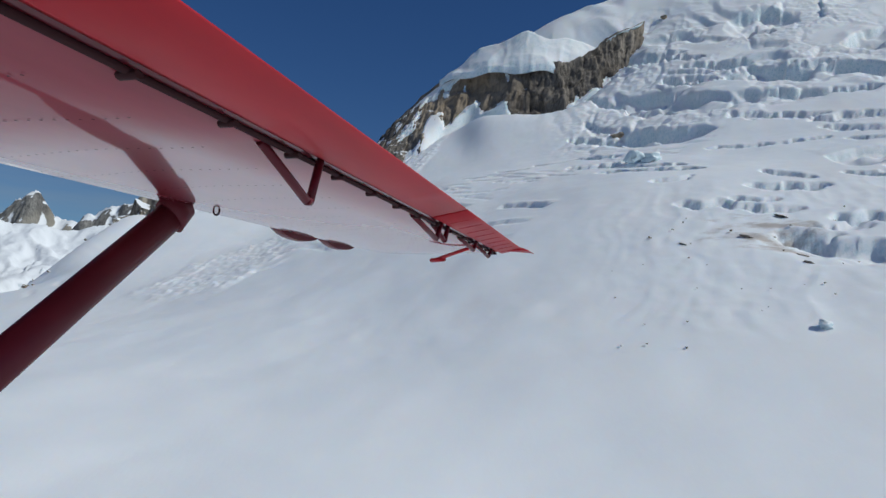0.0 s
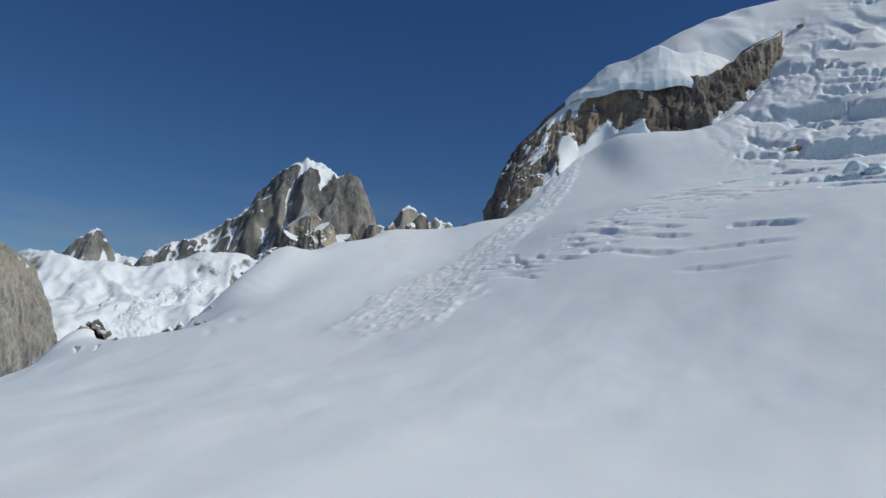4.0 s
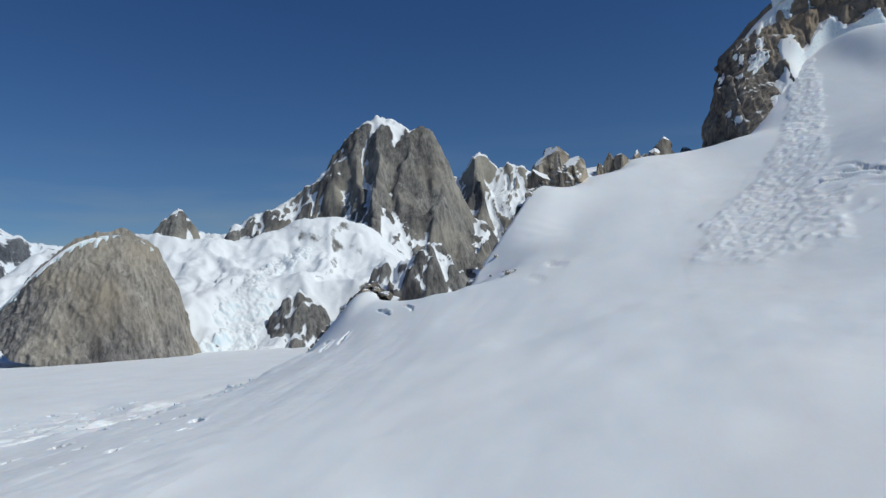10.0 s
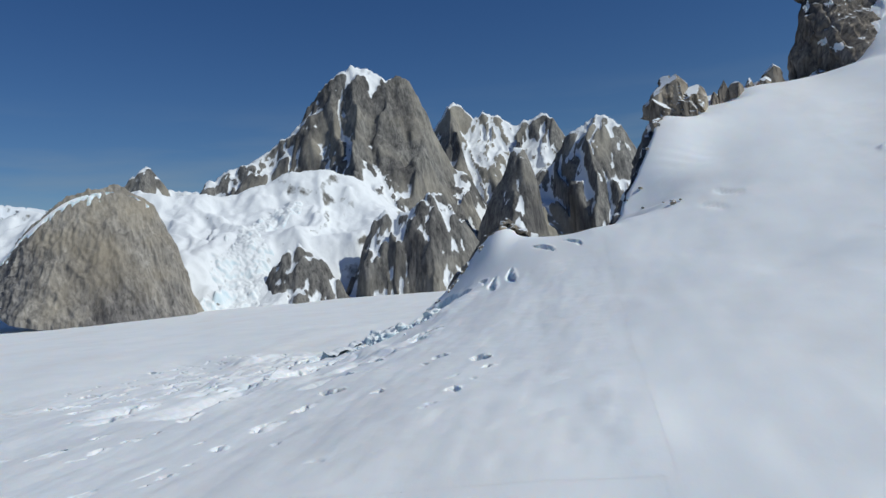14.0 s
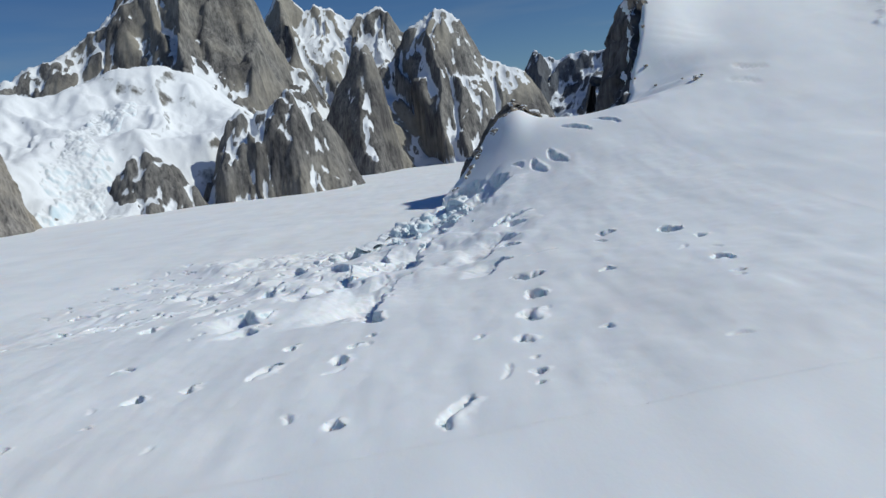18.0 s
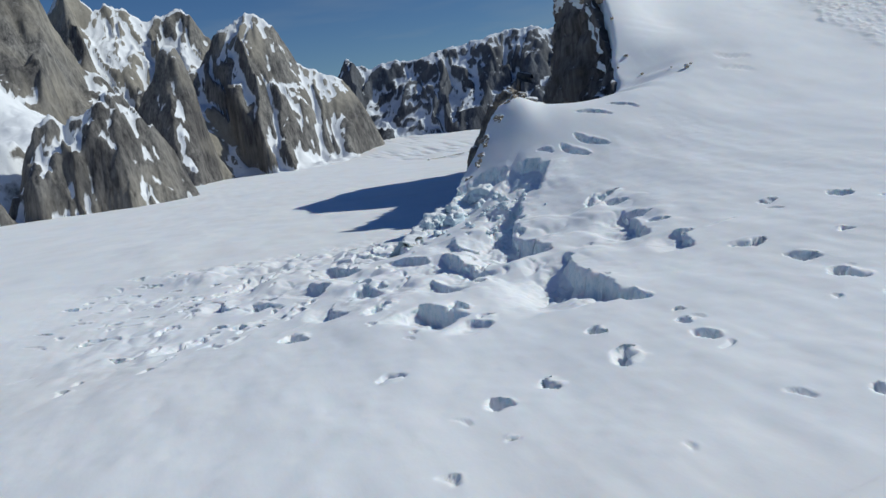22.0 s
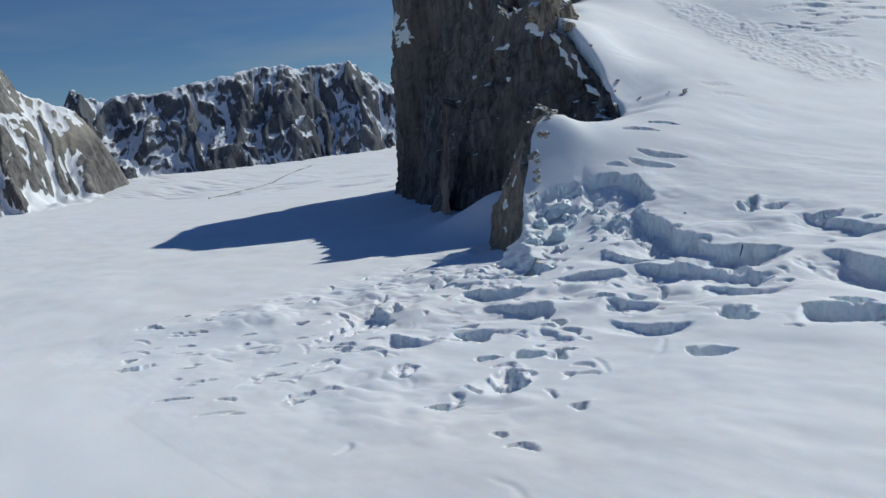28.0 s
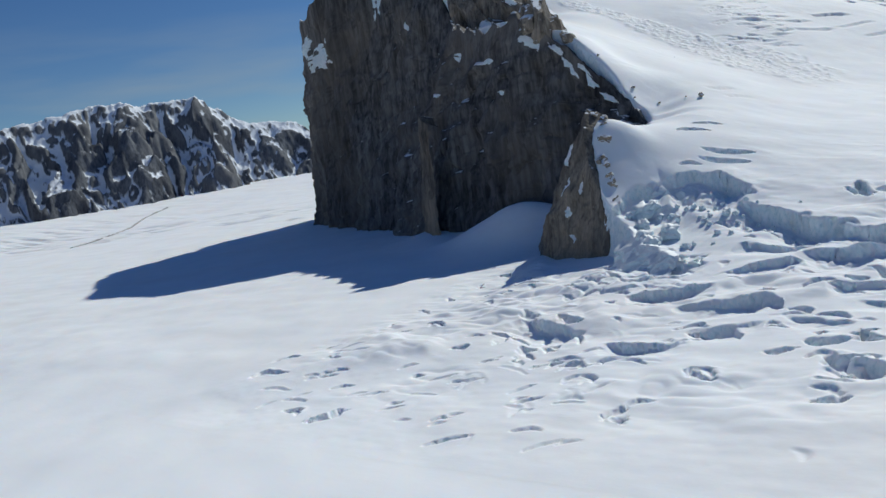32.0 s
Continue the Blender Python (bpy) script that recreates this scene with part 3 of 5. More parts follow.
def shape(xs, ys):
    """Heights of the snow on a plan of columns xs and rows ys: the bare slopes, then all that breaks them."""
    global gx, gy, GX, GY, GZ, pick
    gx, gy, pick = xs, ys, np.random.RandomState(21)
    GX, GY = np.meshgrid(gx, gy)
    GZ = ground_height(GX, GY)
    soften(70, 480, 56, 120, 0.62)
    soften(420, 690, 112, 90, 1.5)
    lie = np.hypot(np.gradient(GZ, axis=0) / np.gradient(GY, axis=0), np.gradient(GZ, axis=1) / np.gradient(GX, axis=1))
    # crevasse fields: faint dents on the open glacier, rows of holes on the lower slope, the broken icefall, and slots high up
    scatter(60, (-235, -130, 390, 570), (5, 15), (0.8, 1.7), (0.75, 1.1), 0.3, None, -50)
    scatter(30, (-240, -60, 280, 480), (6, 18), (1.2, 2.6), (0.15, 0.5), 0.3)
    scatter(24, (-120, 80, 150, 330), (2.5, 6), (0.7, 1.3), (0.5, 1.4), 0.5)
    icefall((-40, 6, 400, 470), 11.0, 2.6, 1.8, 10.0)
    icefall((-82, -14, 395, 478), 9.0, 2.8, 1.8, 9.0)
    # rolling hummocks where the ice bends over the step
    part = near_area(-80, 400, 220)
    hx, hy = GX[part], GY[part]
    hum = step(-240, -150, hx) * (1 - step(10, 60, hx)) * step(250, 340, hy) * (1 - step(520, 600, hy)) * step(-0.35, 0.35, fbm(hx / 70, hy / 70, 12, 2))
    GZ[part] += hum * (2.6 * fbm(hx / 17, hy / 26, 21, 2) + 1.1 * np.abs(fbm(hx / 8, hy / 12, 22, 2)))
    for x, y, long, ang in EAST_HOLES + WEST_HOLES:
        w = min(0.28 * long + 0.45, 2.9)
        crevasse(x, y, 1.1 * long, w, 0.9 * w + 0.5, 0.0, 0.5, ang)
    crevasse(-13.4, 142.8, 17, 2.3, 3.6, 0.0, 0.5, -116)
    crevasse(29.5, 271.1, 14, 0.6, 1.0, 0.0, 0.3, -5)
    crevasse(0.1, 159.8, 9.5, 0.5, 0.9, 0.0, 0.3, -106)
    broken(ICEFALL, 0.95, 0.2, 4.2)
    broken(NORTH_END, 0.6, 0.19, 3.6)
    scatter(60, (-205, 0, 300, 470), (4, 12), (1.0, 2.6), (0.5, 1.8), 0.35, lambda x, y: x > -215 + (y - 300) * 0.1, 250)
    scatter(30, (-150, -10, 440, 560), (5, 16), (1.3, 3.0), (0.7, 2.2), 0.5, lambda x, y: y > 500 + x * 0.9, 235)
    # long terraces of the icefall, and the bowl under the rib
    for high, pts in ((11, ((20, 416), (2, 388), (-14, 364), (-18, 338), (-19, 312))), (11.5, ((-19, 304), (-29, 272), (-36, 236))), (7.5, ((-46, 374), (-50, 352), (-49, 330), (-46, 308))), (6, ((-87, 284), (-82, 270), (-76, 259))), (4.4, ((-81, 254), (-75, 245))),
                      (5.5, ((24, 330), (16, 306), (9, 286))), (4.5, ((15, 280), (9, 260))), (10, ((2, 480), (16, 477), (27, 470), (32, 460))), (13, ((34, 458), (42, 442), (41, 426), (26, 406))), (7, ((4, 470), (14, 460), (16, 446)))):
        ice_wall(pts, high)
    # lesser steps on the glacier below it
    for high, pts in ((4.2, ((-120, 368), (-125, 345))), (4.2, ((-134, 400), (-123, 374))), (4, ((-166, 350), (-168, 330))),
                      (6.5, ((-112, 484), (-124, 464), (-131, 444))), (4.6, ((-89, 358), (-86, 336))), (4.8, ((-66, 402), (-58, 386), (-53, 372))), (5.5, ((-92, 440), (-84, 420), (-80, 402))), (4.5, ((-104, 414), (-106, 394), (-100, 376))), (5, ((-62, 452), (-52, 432), (-50, 414))),
                      (4, ((-145, 430), (-148, 412), (-142, 396))), (3.6, ((-104, 346), (-110, 326), (-106, 310))), (5, ((-30, 404), (-34, 386), (-30, 366))), (3.4, ((-66, 330), (-68, 312), (-62, 296)))):
        ice_wall(pts, high)
    icefall((-4, 32, 400, 466), 9.0, 4.2, 3.0, 6.0)
    for cx, cy, l, w, dp, ang in ((72.6, 429.5, 31, 2.6, 2.6, -82), (60.5, 429, 29, 2.8, 2.8, -85), (52.8, 447, 13, 1.8, 1.6, -70), (93, 455, 24, 2.2, 1.8, -51), (112, 451, 22, 1.8, 1.2, -58), (209, 465, 19, 2.6, 2.6, -50), (198, 448, 18, 2.2, 2.0, -48)):
        crevasse(cx, cy, l, w, dp, 0.0, 0.5, ang, 0.15)
    scatter(240, (380, 690, 420, 600), (10, 40), (0.9, 2.4), (0.8, 2.8), 0.2, lambda x, y: abs(y - 474 - (x - 400) * 0.32) < 36)
    icefall((585, 900, 575, 720), 34.0, 5.0, 1.5, 30.0)
    icefall((640, 900, 730, 860), 44.0, 6.0, 1.5, 30.0)
    # terraces and long crevasses high on the slope
    for high, pts in ((15, ((634, 640), (656, 590), (700, 560))), (12, ((732, 626), (756, 608), (784, 600))), (19, ((760, 694), (804, 662), (842, 648), (880, 616))), (16, ((622, 746), (682, 682), (740, 606))), (18, ((770, 812), (850, 796))), (6, ((718, 806), (770, 770))), (16, ((850, 690), (910, 726))), (13, ((738, 436), (784, 446))), (9, ((674, 322), (694, 304), (716, 290)))):
        ice_wall(pts, high, 2.6, 0.16, 0.3, 3.4, 30.0)
    for high, pts in ((8.5, ((450, 508), (464, 488), (486, 468))), (6.6, ((468, 450), (488, 430), (508, 416))), (5.4, ((480, 470), (516, 438))), (4, ((490, 480), (516, 460))), (4.5, ((496, 388), (522, 372), (548, 362))), (5.6, ((508, 416), (530, 398), (558, 382))), (7.5, ((538, 440), (570, 408))), (5.5, ((396, 462), (418, 452))), (5, ((432, 464), (454, 448))), (4.4, ((374, 426), (392, 430)))):
        ice_wall(pts, 0.6 * high, 1.7, 0.3, 0.5, 2.0, 22.0)
    scatter(30, (600, 820, 420, 860), (30, 90), (4, 9), (3, 10), 0.2)
    scatter(16, (640, 820, 290, 420), (16, 44), (3, 6), (3, 8), 0.25)

    # broken layers in the upper icefall
    al, up_way = contour(740, 680)
    across, rise = GX * al[0] + GY * al[1], GX * up_way[0] + GY * up_way[1]
    upper = step(570, 640, GX) * step(540, 620, GY) * step(-0.3, 0.2, fbm(GX / 70, GY / 70, 31, 2))
    for tall, far, weight in ((34.0, 80.0, 0.6), (13.0, 40.0, 0.25)):
        level = rise / tall + 0.9 * fbm(GX / far, GY / far, tall, 3)
        part_way = level - np.floor(level)
        GZ += upper * weight * tall * 0.55 * (step(0.72, 0.98, part_way) - part_way) * step(-0.35, 0.15, fbm(GX / (2 * far), GY / (2 * far), tall + 5, 2))
    GZ += upper * (1.6 * (ridged(across / 46 + 0.3 * fbm(GX / 30, GY / 30, 2, 2), rise / 13, 3, 3) - 0.5) + 0.5 * fbm(GX / 8, GY / 8, 12, 2))

    # the avalanche track under the buttress, its rubble fan, and the fluted snow beside it
    d, side, _, way = to_line(GX, GY, along([(338, 438, 0), (347, 468, 0), (372, 540, 0), (404, 628, 0), (440, 770, 0)], 40))
    wide = np.interp(way, [0, 40, 130, 360], [46, 40, 21, 12])
    fan = 1 - step(0.7, 1.05, d / wide + 0.25 * fbm(GX / 14, GY / 14, 2, 3))
    GZ += fan * (0.3 + 1.7 * np.abs(fbm(GX / 3.8, GY / 3.0, 6, 3)))
    flute = step(560, 640, GY) * (1 - step(760, 800, GY)) * step(400, 450, GX) * (1 - step(610, 680, GX))
    GZ += flute * 0.22 * ridged(GX / 9 + 1.6 * fbm(GX / 40, GY / 40, 3, 2), GY / 120, 0, 2)
    scree = step(560, 640, GX) * step(215, 260, GY) * (1 - step(360, 420, GY))
    al, up_way = contour(660, 310)
    across, rise = GX * al[0] + GY * al[1], GX * up_way[0] + GY * up_way[1]
    GZ += scree * (0.9 * ridged(across / 8 + 1.2 * fbm(GX / 35, GY / 35, 5, 2), rise / 60, 0, 3) + 0.25 * fbm(GX / 5, GY / 5, 1, 2) - 0.6)

    # wind rounds every edge of the snow
    soft = np.pad(GZ, 1, mode="edge")
    soft = (soft[:-2] + 2 * soft[1:-1] + soft[2:]) / 4
    soft = (soft[:, :-2] + 2 * soft[:, 1:-1] + soft[:, 2:]) / 4
    GZ = GZ + (soft - GZ) * 0.4
    # crumbling ice on every steep wall
    steep = np.hypot(np.gradient(GZ, axis=0) / np.gradient(GY, axis=0), np.gradient(GZ, axis=1) / np.gradient(GX, axis=1))
    crumb = step(0.5, 1.2, steep - 0.85 * lie) * (1 - 0.6 * step(250, 330, GX))
    GZ += crumb * 0.5 * fbm(GX / 2.6, GY / 2.6, 4, 3)
    push = [1.1 * fbm(GX / 3.4, GY / 3.4, GZ / 3.0 + k, 3) + 0.6 * (ridged(GX / 5.0, GY / 5.0, GZ / 4.0 + k, 2) - 0.5) for k in (0, 40)]
    return np.stack([GX + crumb * push[0], GY + crumb * push[1], GZ], -1)


# the whole sheet to the horizon, and within it the finely broken stretches, which meet it flush
FINE = ((-252, 132, 128, 584, 0.62), (286, 960, 226, 880, 1.5))
base = shape(grow([(-270, 130, 4.0), (130, 340, 2.2), (340, 1000, 4.0)], (-5200, 5200)), grow([(120, 520, 3.0), (520, 800, 2.2), (800, 900, 4.0)], (-1500, 6200)))
base_x, base_y = gx, gy
outside, PLANS = np.ones((len(gy) - 1, len(gx) - 1), bool), []
for (x0, x1, y0, y1, s), name, label in zip(FINE, ("ground_icefall", "ground_slope"), ("white glacier broken by crevasses and ice walls", "steep white snow slope with terraces of broken ice")):
    a, b, c, d = np.searchsorted(base_x, (x0, x1)).tolist() + np.searchsorted(base_y, (y0, y1)).tolist()
    outside[c:d, a:b] = False
    (x0, x1), (y0, y1) = base_x[[a, b]], base_y[[c, d]]
    places = shape(np.linspace(x0, x1, round((x1 - x0) / s)), np.linspace(y0, y1, round((y1 - y0) / s)))
    i, j = (np.clip(np.searchsorted(b, v) - 1, 0, len(b) - 2) for b, v in ((base_x, gx), (base_y, gy)))
    u, v = ((gx - base_x[i]) / (base_x[i + 1] - base_x[i]))[None, :, None], ((gy - base_y[j]) / (base_y[j + 1] - base_y[j]))[:, None, None]
    i, j = i[None, :], j[:, None]
    rim = (base[j, i] * (1 - u) + base[j, i + 1] * u) * (1 - v) + (base[j + 1, i] * (1 - u) + base[j + 1, i + 1] * u) * v
    inner = step(0, 12, np.minimum(np.minimum(GX - x0, x1 - GX), np.minimum(GY - y0, y1 - GY)))[..., None]
    places = rim + (places - rim) * inner
    PLANS.append((gx, gy, places[..., 2]))
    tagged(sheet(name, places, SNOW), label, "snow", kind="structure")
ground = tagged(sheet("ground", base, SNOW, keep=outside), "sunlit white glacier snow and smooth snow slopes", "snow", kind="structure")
PLANS.append((base_x, base_y, base[..., 2]))


def height_at(x, y):
    for xs, ys, z in PLANS:
        if xs[0] < x < xs[-1] and ys[0] < y < ys[-1]:
            return float(z[np.searchsorted(ys, y), np.searchsorted(xs, x)])


# -- rock faces --
GRIDS = {}
# snow on the cliffs: row and column of the face, half height and half width
TOWER_SNOW = ((127, 148, 11, 14), (146, 130, 9, 7), (131, 299, 3, 4), (142, 339, 3, 5), (105, 391, 4, 2), (92, 301, 4, 5), (53, 429, 5, 2), (142, 376, 3, 6), (154, 402, 5, 4), (120, 250, 3, 4), (150, 421, 7, 3), (157, 430, 7, 5), (146, 440, 6, 4), (160, 415, 4, 5), (146, 344, 3, 6), (112, 330, 2, 5))
BUTTRESS_SNOW = ((47, 97, 13, 12), (60, 106, 8, 7), (62, 160, 16, 2), (70, 196, 10, 3), (40, 48, 5, 5), (72, 76, 6, 8), (80, 50, 5, 6), (26, 58, 4, 4), (56, 72, 4, 6), (66, 140, 5, 4), (30, 178, 10, 3))


def face(name, foot, crest, cols, rows, mat, amp=6.0, size=14.0, back=30.0, seed=0.0, drop=0.3, top=0.35, ledges=0.55, blocky=0.8, tall=2.5):
    """A cliff between a foot line and a crest line (left to right as one faces it), ribbed upright, ledged, and closed behind."""
    a, b = along(foot, cols), along(crest, cols)
    v = np.linspace(0, 1, rows)[:, None, None]
    p = a[None] * (1 - v) + b[None] * v
    g = np.gradient((a + b) / 2, axis=0)
    out = np.stack([g[:, 1], -g[:, 0], 0 * g[:, 0]], -1)
    out /= np.linalg.norm(out, axis=1)[:, None]
    x, y, z = p[..., 0], p[..., 1], p[..., 2]
    bend = 0.25 * fbm(x / size / 5, y / size / 5, z / size / 5 + seed, 2)
    rib = ridged(x / size / 2 + seed + bend, y / size / 2, z / size / 9, 4)
    crack = ridged(x / size * 1.9 + seed, y / size * 1.9, z / size / tall, 3)
    ledge = fbm(x / size / 3 + seed, y / size / 3, z / size / 1.1, 4)
    push = amp * (1.7 * (rib - 0.5) + 0.6 * (crack - 0.5) + ledges * ledge + 1.2 * fbm(x / size / 6, y / size / 6, z / size / 11 + seed, 2))
    gone = np.r_[0, np.cumsum(np.linalg.norm(np.diff((a + b) / 2, axis=0), axis=1))][None] + 0 * z
    d1, d2, own = worley(gone / size / 0.8 + 0.5 * bend + seed, z / size / 2.6 + 0.6 * bend)
    _, _, own2 = worley(gone / size * 2.6 + bend, z / size / 1.3 + seed)
    push = push + amp * blocky * (0.9 * (own - 0.5) + 0.45 * (own2 - 0.5) - 0.35 * (1 - step(0.0, 0.12, d2 - d1)))
    push = push * (1 - (1 - top) * step(0.75, 1.0, v[..., 0]))
    p = p + out[None] * push[..., None]
    p[..., 2] += amp * 0.3 * fbm(x / size, y / size, z / size + seed, 3) * step(0, 0.2, v[..., 0])
    p[-1, :, 2] += amp * 0.5 * fbm(x[-1] / size * 1.5, y[-1] / size * 1.5, seed, 3)
    cap = p[-1:] - out[None] * np.array([back * 0.3, back]).reshape(2, 1, 1)
    cap[..., 2] -= np.array([drop * back * 0.3, drop * back]).reshape(2, 1)
    low = p[:1] - np.array([0, 0, 8.0])
    GRIDS[name] = (p, out)
    return sheet(name, np.concatenate([low, p, cap]), mat)


tower = face("rock_tower", [(800, 1290, -8), (560, 1250, -8), (456, 1190, -8), (400, 1090, -7), (350, 1000, -6), (300, 920, -6), (230, 830, -4), (185, 760, 0), (161, 690, 8), (150, 660, 12), (130, 620, 14), (116, 582, 16), (104, 548, 24), (88, 507, 60)],
             [(800, 1235, 290), (560, 1210, 320), (478, 1165, 322), (456, 1080, 352), (436, 960, 384), (428, 870, 380), (414, 850, 338), (384, 826, 282), (352, 790, 228), (322, 778, 220), (282, 750, 208), (242, 708, 188), (215, 662, 184), (194, 618, 182), (177, 584, 157), (161, 547, 124), (150, 524, 102), (136, 501, 74)], 460, 170, TOWER_ROCK, 13.0, 23.0, 10.0, drop=0.8, top=0.3, ledges=0.25, blocky=0.7, tall=7.0)
tagged(tower, "dark shaded granite tower rising sheer from the glacier", "cliff")
pillar = face("pillar", [(176, 756, 0), (168, 745, 2), (160, 733, 4), (158, 722, 6)], [(190, 748, 112), (186, 744, 118), (180, 738, 114), (178, 730, 108)], 24, 50, RIB_ROCK, 2.0, 7.0, 14.0, 5.0)
pillar.parent = tower
tagged(pillar, "paler brown rock pillar")
ribs = face("rock_rib", [(84, 570, 8), (54, 558, -2), (30, 540, -4), (14, 518, -4), (4, 500, -4), (-2, 488, -4)], [(88, 508, 75), (74, 512, 84), (60, 513, 90), (42, 509, 72), (29, 502, 56), (18, 494, 41), (9, 488, 25), (3, 483, 11)], 130, 84, RIB_ROCK, 3.0, 9.0, 9.0, 3.0, 0.5, tall=6.0)
tagged(ribs, "brown granite rib capped with snow above the icefall", "cliff")
butt = face("rock_buttress", BUTTRESS_FOOT,
            [(350, 796, 246), (361, 800, 286), (378, 816, 324), (396, 834, 356), (416, 836, 376), (440, 826, 388), (468, 818, 396), (500, 808, 399), (530, 800, 399), (565, 792, 395), (600, 800, 408), (640, 815, 444), (680, 832, 470)], 340, 90, BUTTRESS_ROCK, 7.0, 20.0, 24.0, 7.0, 0.5, 0.5, 0.4, 0.8)
tagged(butt, "brown and dark granite buttress band below a snow cornice", "cliff")
cliff = face("ice_cliff", [(-26, 478, -5), (-42, 460, -5), (-64, 434, -3)], [(-14, 468, 20), (-32, 450, 15), (-52, 426, 9)], 70, 36, ICE, 3.2, 7.0, 6.0, 5.0, 0.3, 0.6, 0.8)
tagged(cliff, "broken pale ice cliff at the edge of the icefall", "ice")
cornice = face("snow_cornice", [(430, 826, 388), (448, 814, 394), (470, 806, 392), (500, 799, 397), (530, 790, 392), (560, 788, 396), (584, 794, 390), (606, 806, 410)], [(432, 840, 396), (452, 832, 408), (478, 824, 428), (505, 818, 434), (535, 810, 446), (562, 812, 438), (592, 822, 442), (622, 836, 436)], 110, 30, SNOW, 3.0, 30.0, 70.0, 4.0, -0.25, 0.8, 0.35, 0.1)
tagged(cornice, "overhanging white snow cornice on top of the cliff band", "cornice")


def snow_apron(thing, name, edge, label, seed=0.0, over=False):
    """Snow banked on a cliff below (or above) an uneven edge, given as share of the width and share of the height."""
    p, out = GRIDS[name]
    rows, cols = p.shape[:2]
    e = np.array(edge, float)
    v, u = np.meshgrid(np.linspace(0, 1, rows), np.linspace(0, 1, cols), indexing="ij")
    deep = (np.interp(u, e[:, 0], e[:, 1]) - v) * (-1 if over else 1) + 0.05 * fbm(u * 46 + seed, v * 9, seed, 4)
    smooth = p.copy()
    for _ in range(70):
        q = np.pad(smooth, ((1, 1), (1, 1), (0, 0)), mode="edge")
        smooth = (q[:-2, 1:-1] + q[2:, 1:-1] + q[1:-1, :-2] + q[1:-1, 2:]) / 4
    high = np.linalg.norm(p[-1] - p[0], axis=1).mean()
    smooth += out[None] * np.clip(deep * high * 0.5, -2.5, 3.5)[..., None]
    keep = (deep[:-1, :-1] > -0.06) & (np.interp(u, e[:, 0], e[:, 1])[:-1, :-1] != (1.0 if over else 0.0))
    if not over:
        smooth = np.concatenate([smooth[:1] + out[None] * k - np.array([0, 0, 1.7 * k]) for k in (8.0, 5.0, 2.5)] + [smooth])
        keep = np.concatenate([keep[:1]] * 3 + [keep])
    full = np.r_[False, keep.any(0), False].astype(int)
    for first, last in zip(np.nonzero(np.diff(full) == 1)[0], np.nonzero(np.diff(full) == -1)[0]):
        if last - first > 3:
            ob = sheet("snow_bank", smooth[:, first:last + 1], SNOW, keep=keep[:, first:last])
            ob.parent = thing
            tagged(ob, label)


def snow_patch(thing, name, row, col, tall, wide, seed):
    """Snow lying in a hollow of a cliff, a ragged skin over its rock."""
    p, out = GRIDS[name]
    r0, r1, c0, c1 = max(row - tall, 0), min(row + tall, p.shape[0] - 1), max(col - wide, 0), min(col + wide, p.shape[1] - 1)
    grid = p[r0:r1 + 1, c0:c1 + 1].copy()
    rr, cc = np.meshgrid(np.arange(r0, r1 + 1), np.arange(c0, c1 + 1), indexing="ij")
    u, v = (rr - row) / tall, (cc - col + 0.4 * (rr - row)) / wide
    far = np.hypot(u, v) + 0.45 * fbm(rr / 3.1 + seed, cc / 3.1, seed, 3)
    grid += out[None, c0:c1 + 1] * (1.6 * np.clip(1 - far, -0.4, 1))[..., None]
    keep = far[:-1, :-1] < 0.85
    if keep.any():
        ob = sheet("snow_patch", grid, SNOW, keep=keep)
        ob.parent = thing
        tagged(ob, "white snow lying on a rock ledge")


for n, (row, col, tall, wide) in enumerate(TOWER_SNOW):
    snow_patch(tower, "rock_tower", row, col, tall, wide, 2.3 * n)
for n, (row, col, tall, wide) in enumerate(BUTTRESS_SNOW):
    snow_patch(butt, "rock_buttress", row, col, tall, wide, 3.7 * n)

snow_apron(butt, "rock_buttress", ((0, 0), (0.05, 0), (0.06, 0.12), (0.085, 0.24), (0.11, 0.02), (0.125, 0), (0.25, 0), (0.29, 0.04), (0.34, 0.08), (0.352, 0.28), (0.36, 0.48), (0.375, 0.58), (0.41, 0.5), (0.437, 0.17), (0.47, 0.28), (0.52, 0.44), (0.553, 0.14), (0.585, 0.28), (0.603, 0.36), (0.62, 0.05), (0.67, 0.05), (0.733, 0.13), (0.8, 0.2), (0.87, 0.06), (0.9, 0), (1, 0)), "snow slope running up into the recess of the cliff", 1.0)
snow_apron(butt, "rock_buttress", ((0, 1), (0.2, 1), (0.22, 0.93), (0.3, 0.84), (0.36, 0.82), (0.42, 0.84), (0.46, 0.94), (0.5, 1), (0.86, 1), (0.9, 0.9), (1, 0.86)), "snow crest along the top of the cliff", 4.0, True)
for n, (row, col, tall, wide) in enumerate(((52, 58, 6, 3), (38, 70, 5, 3), (60, 34, 5, 5), (22, 82, 4, 4), (62, 76, 5, 3))):
    snow_patch(ribs, "rock_rib", row, col, tall, wide, 1.9 * n)

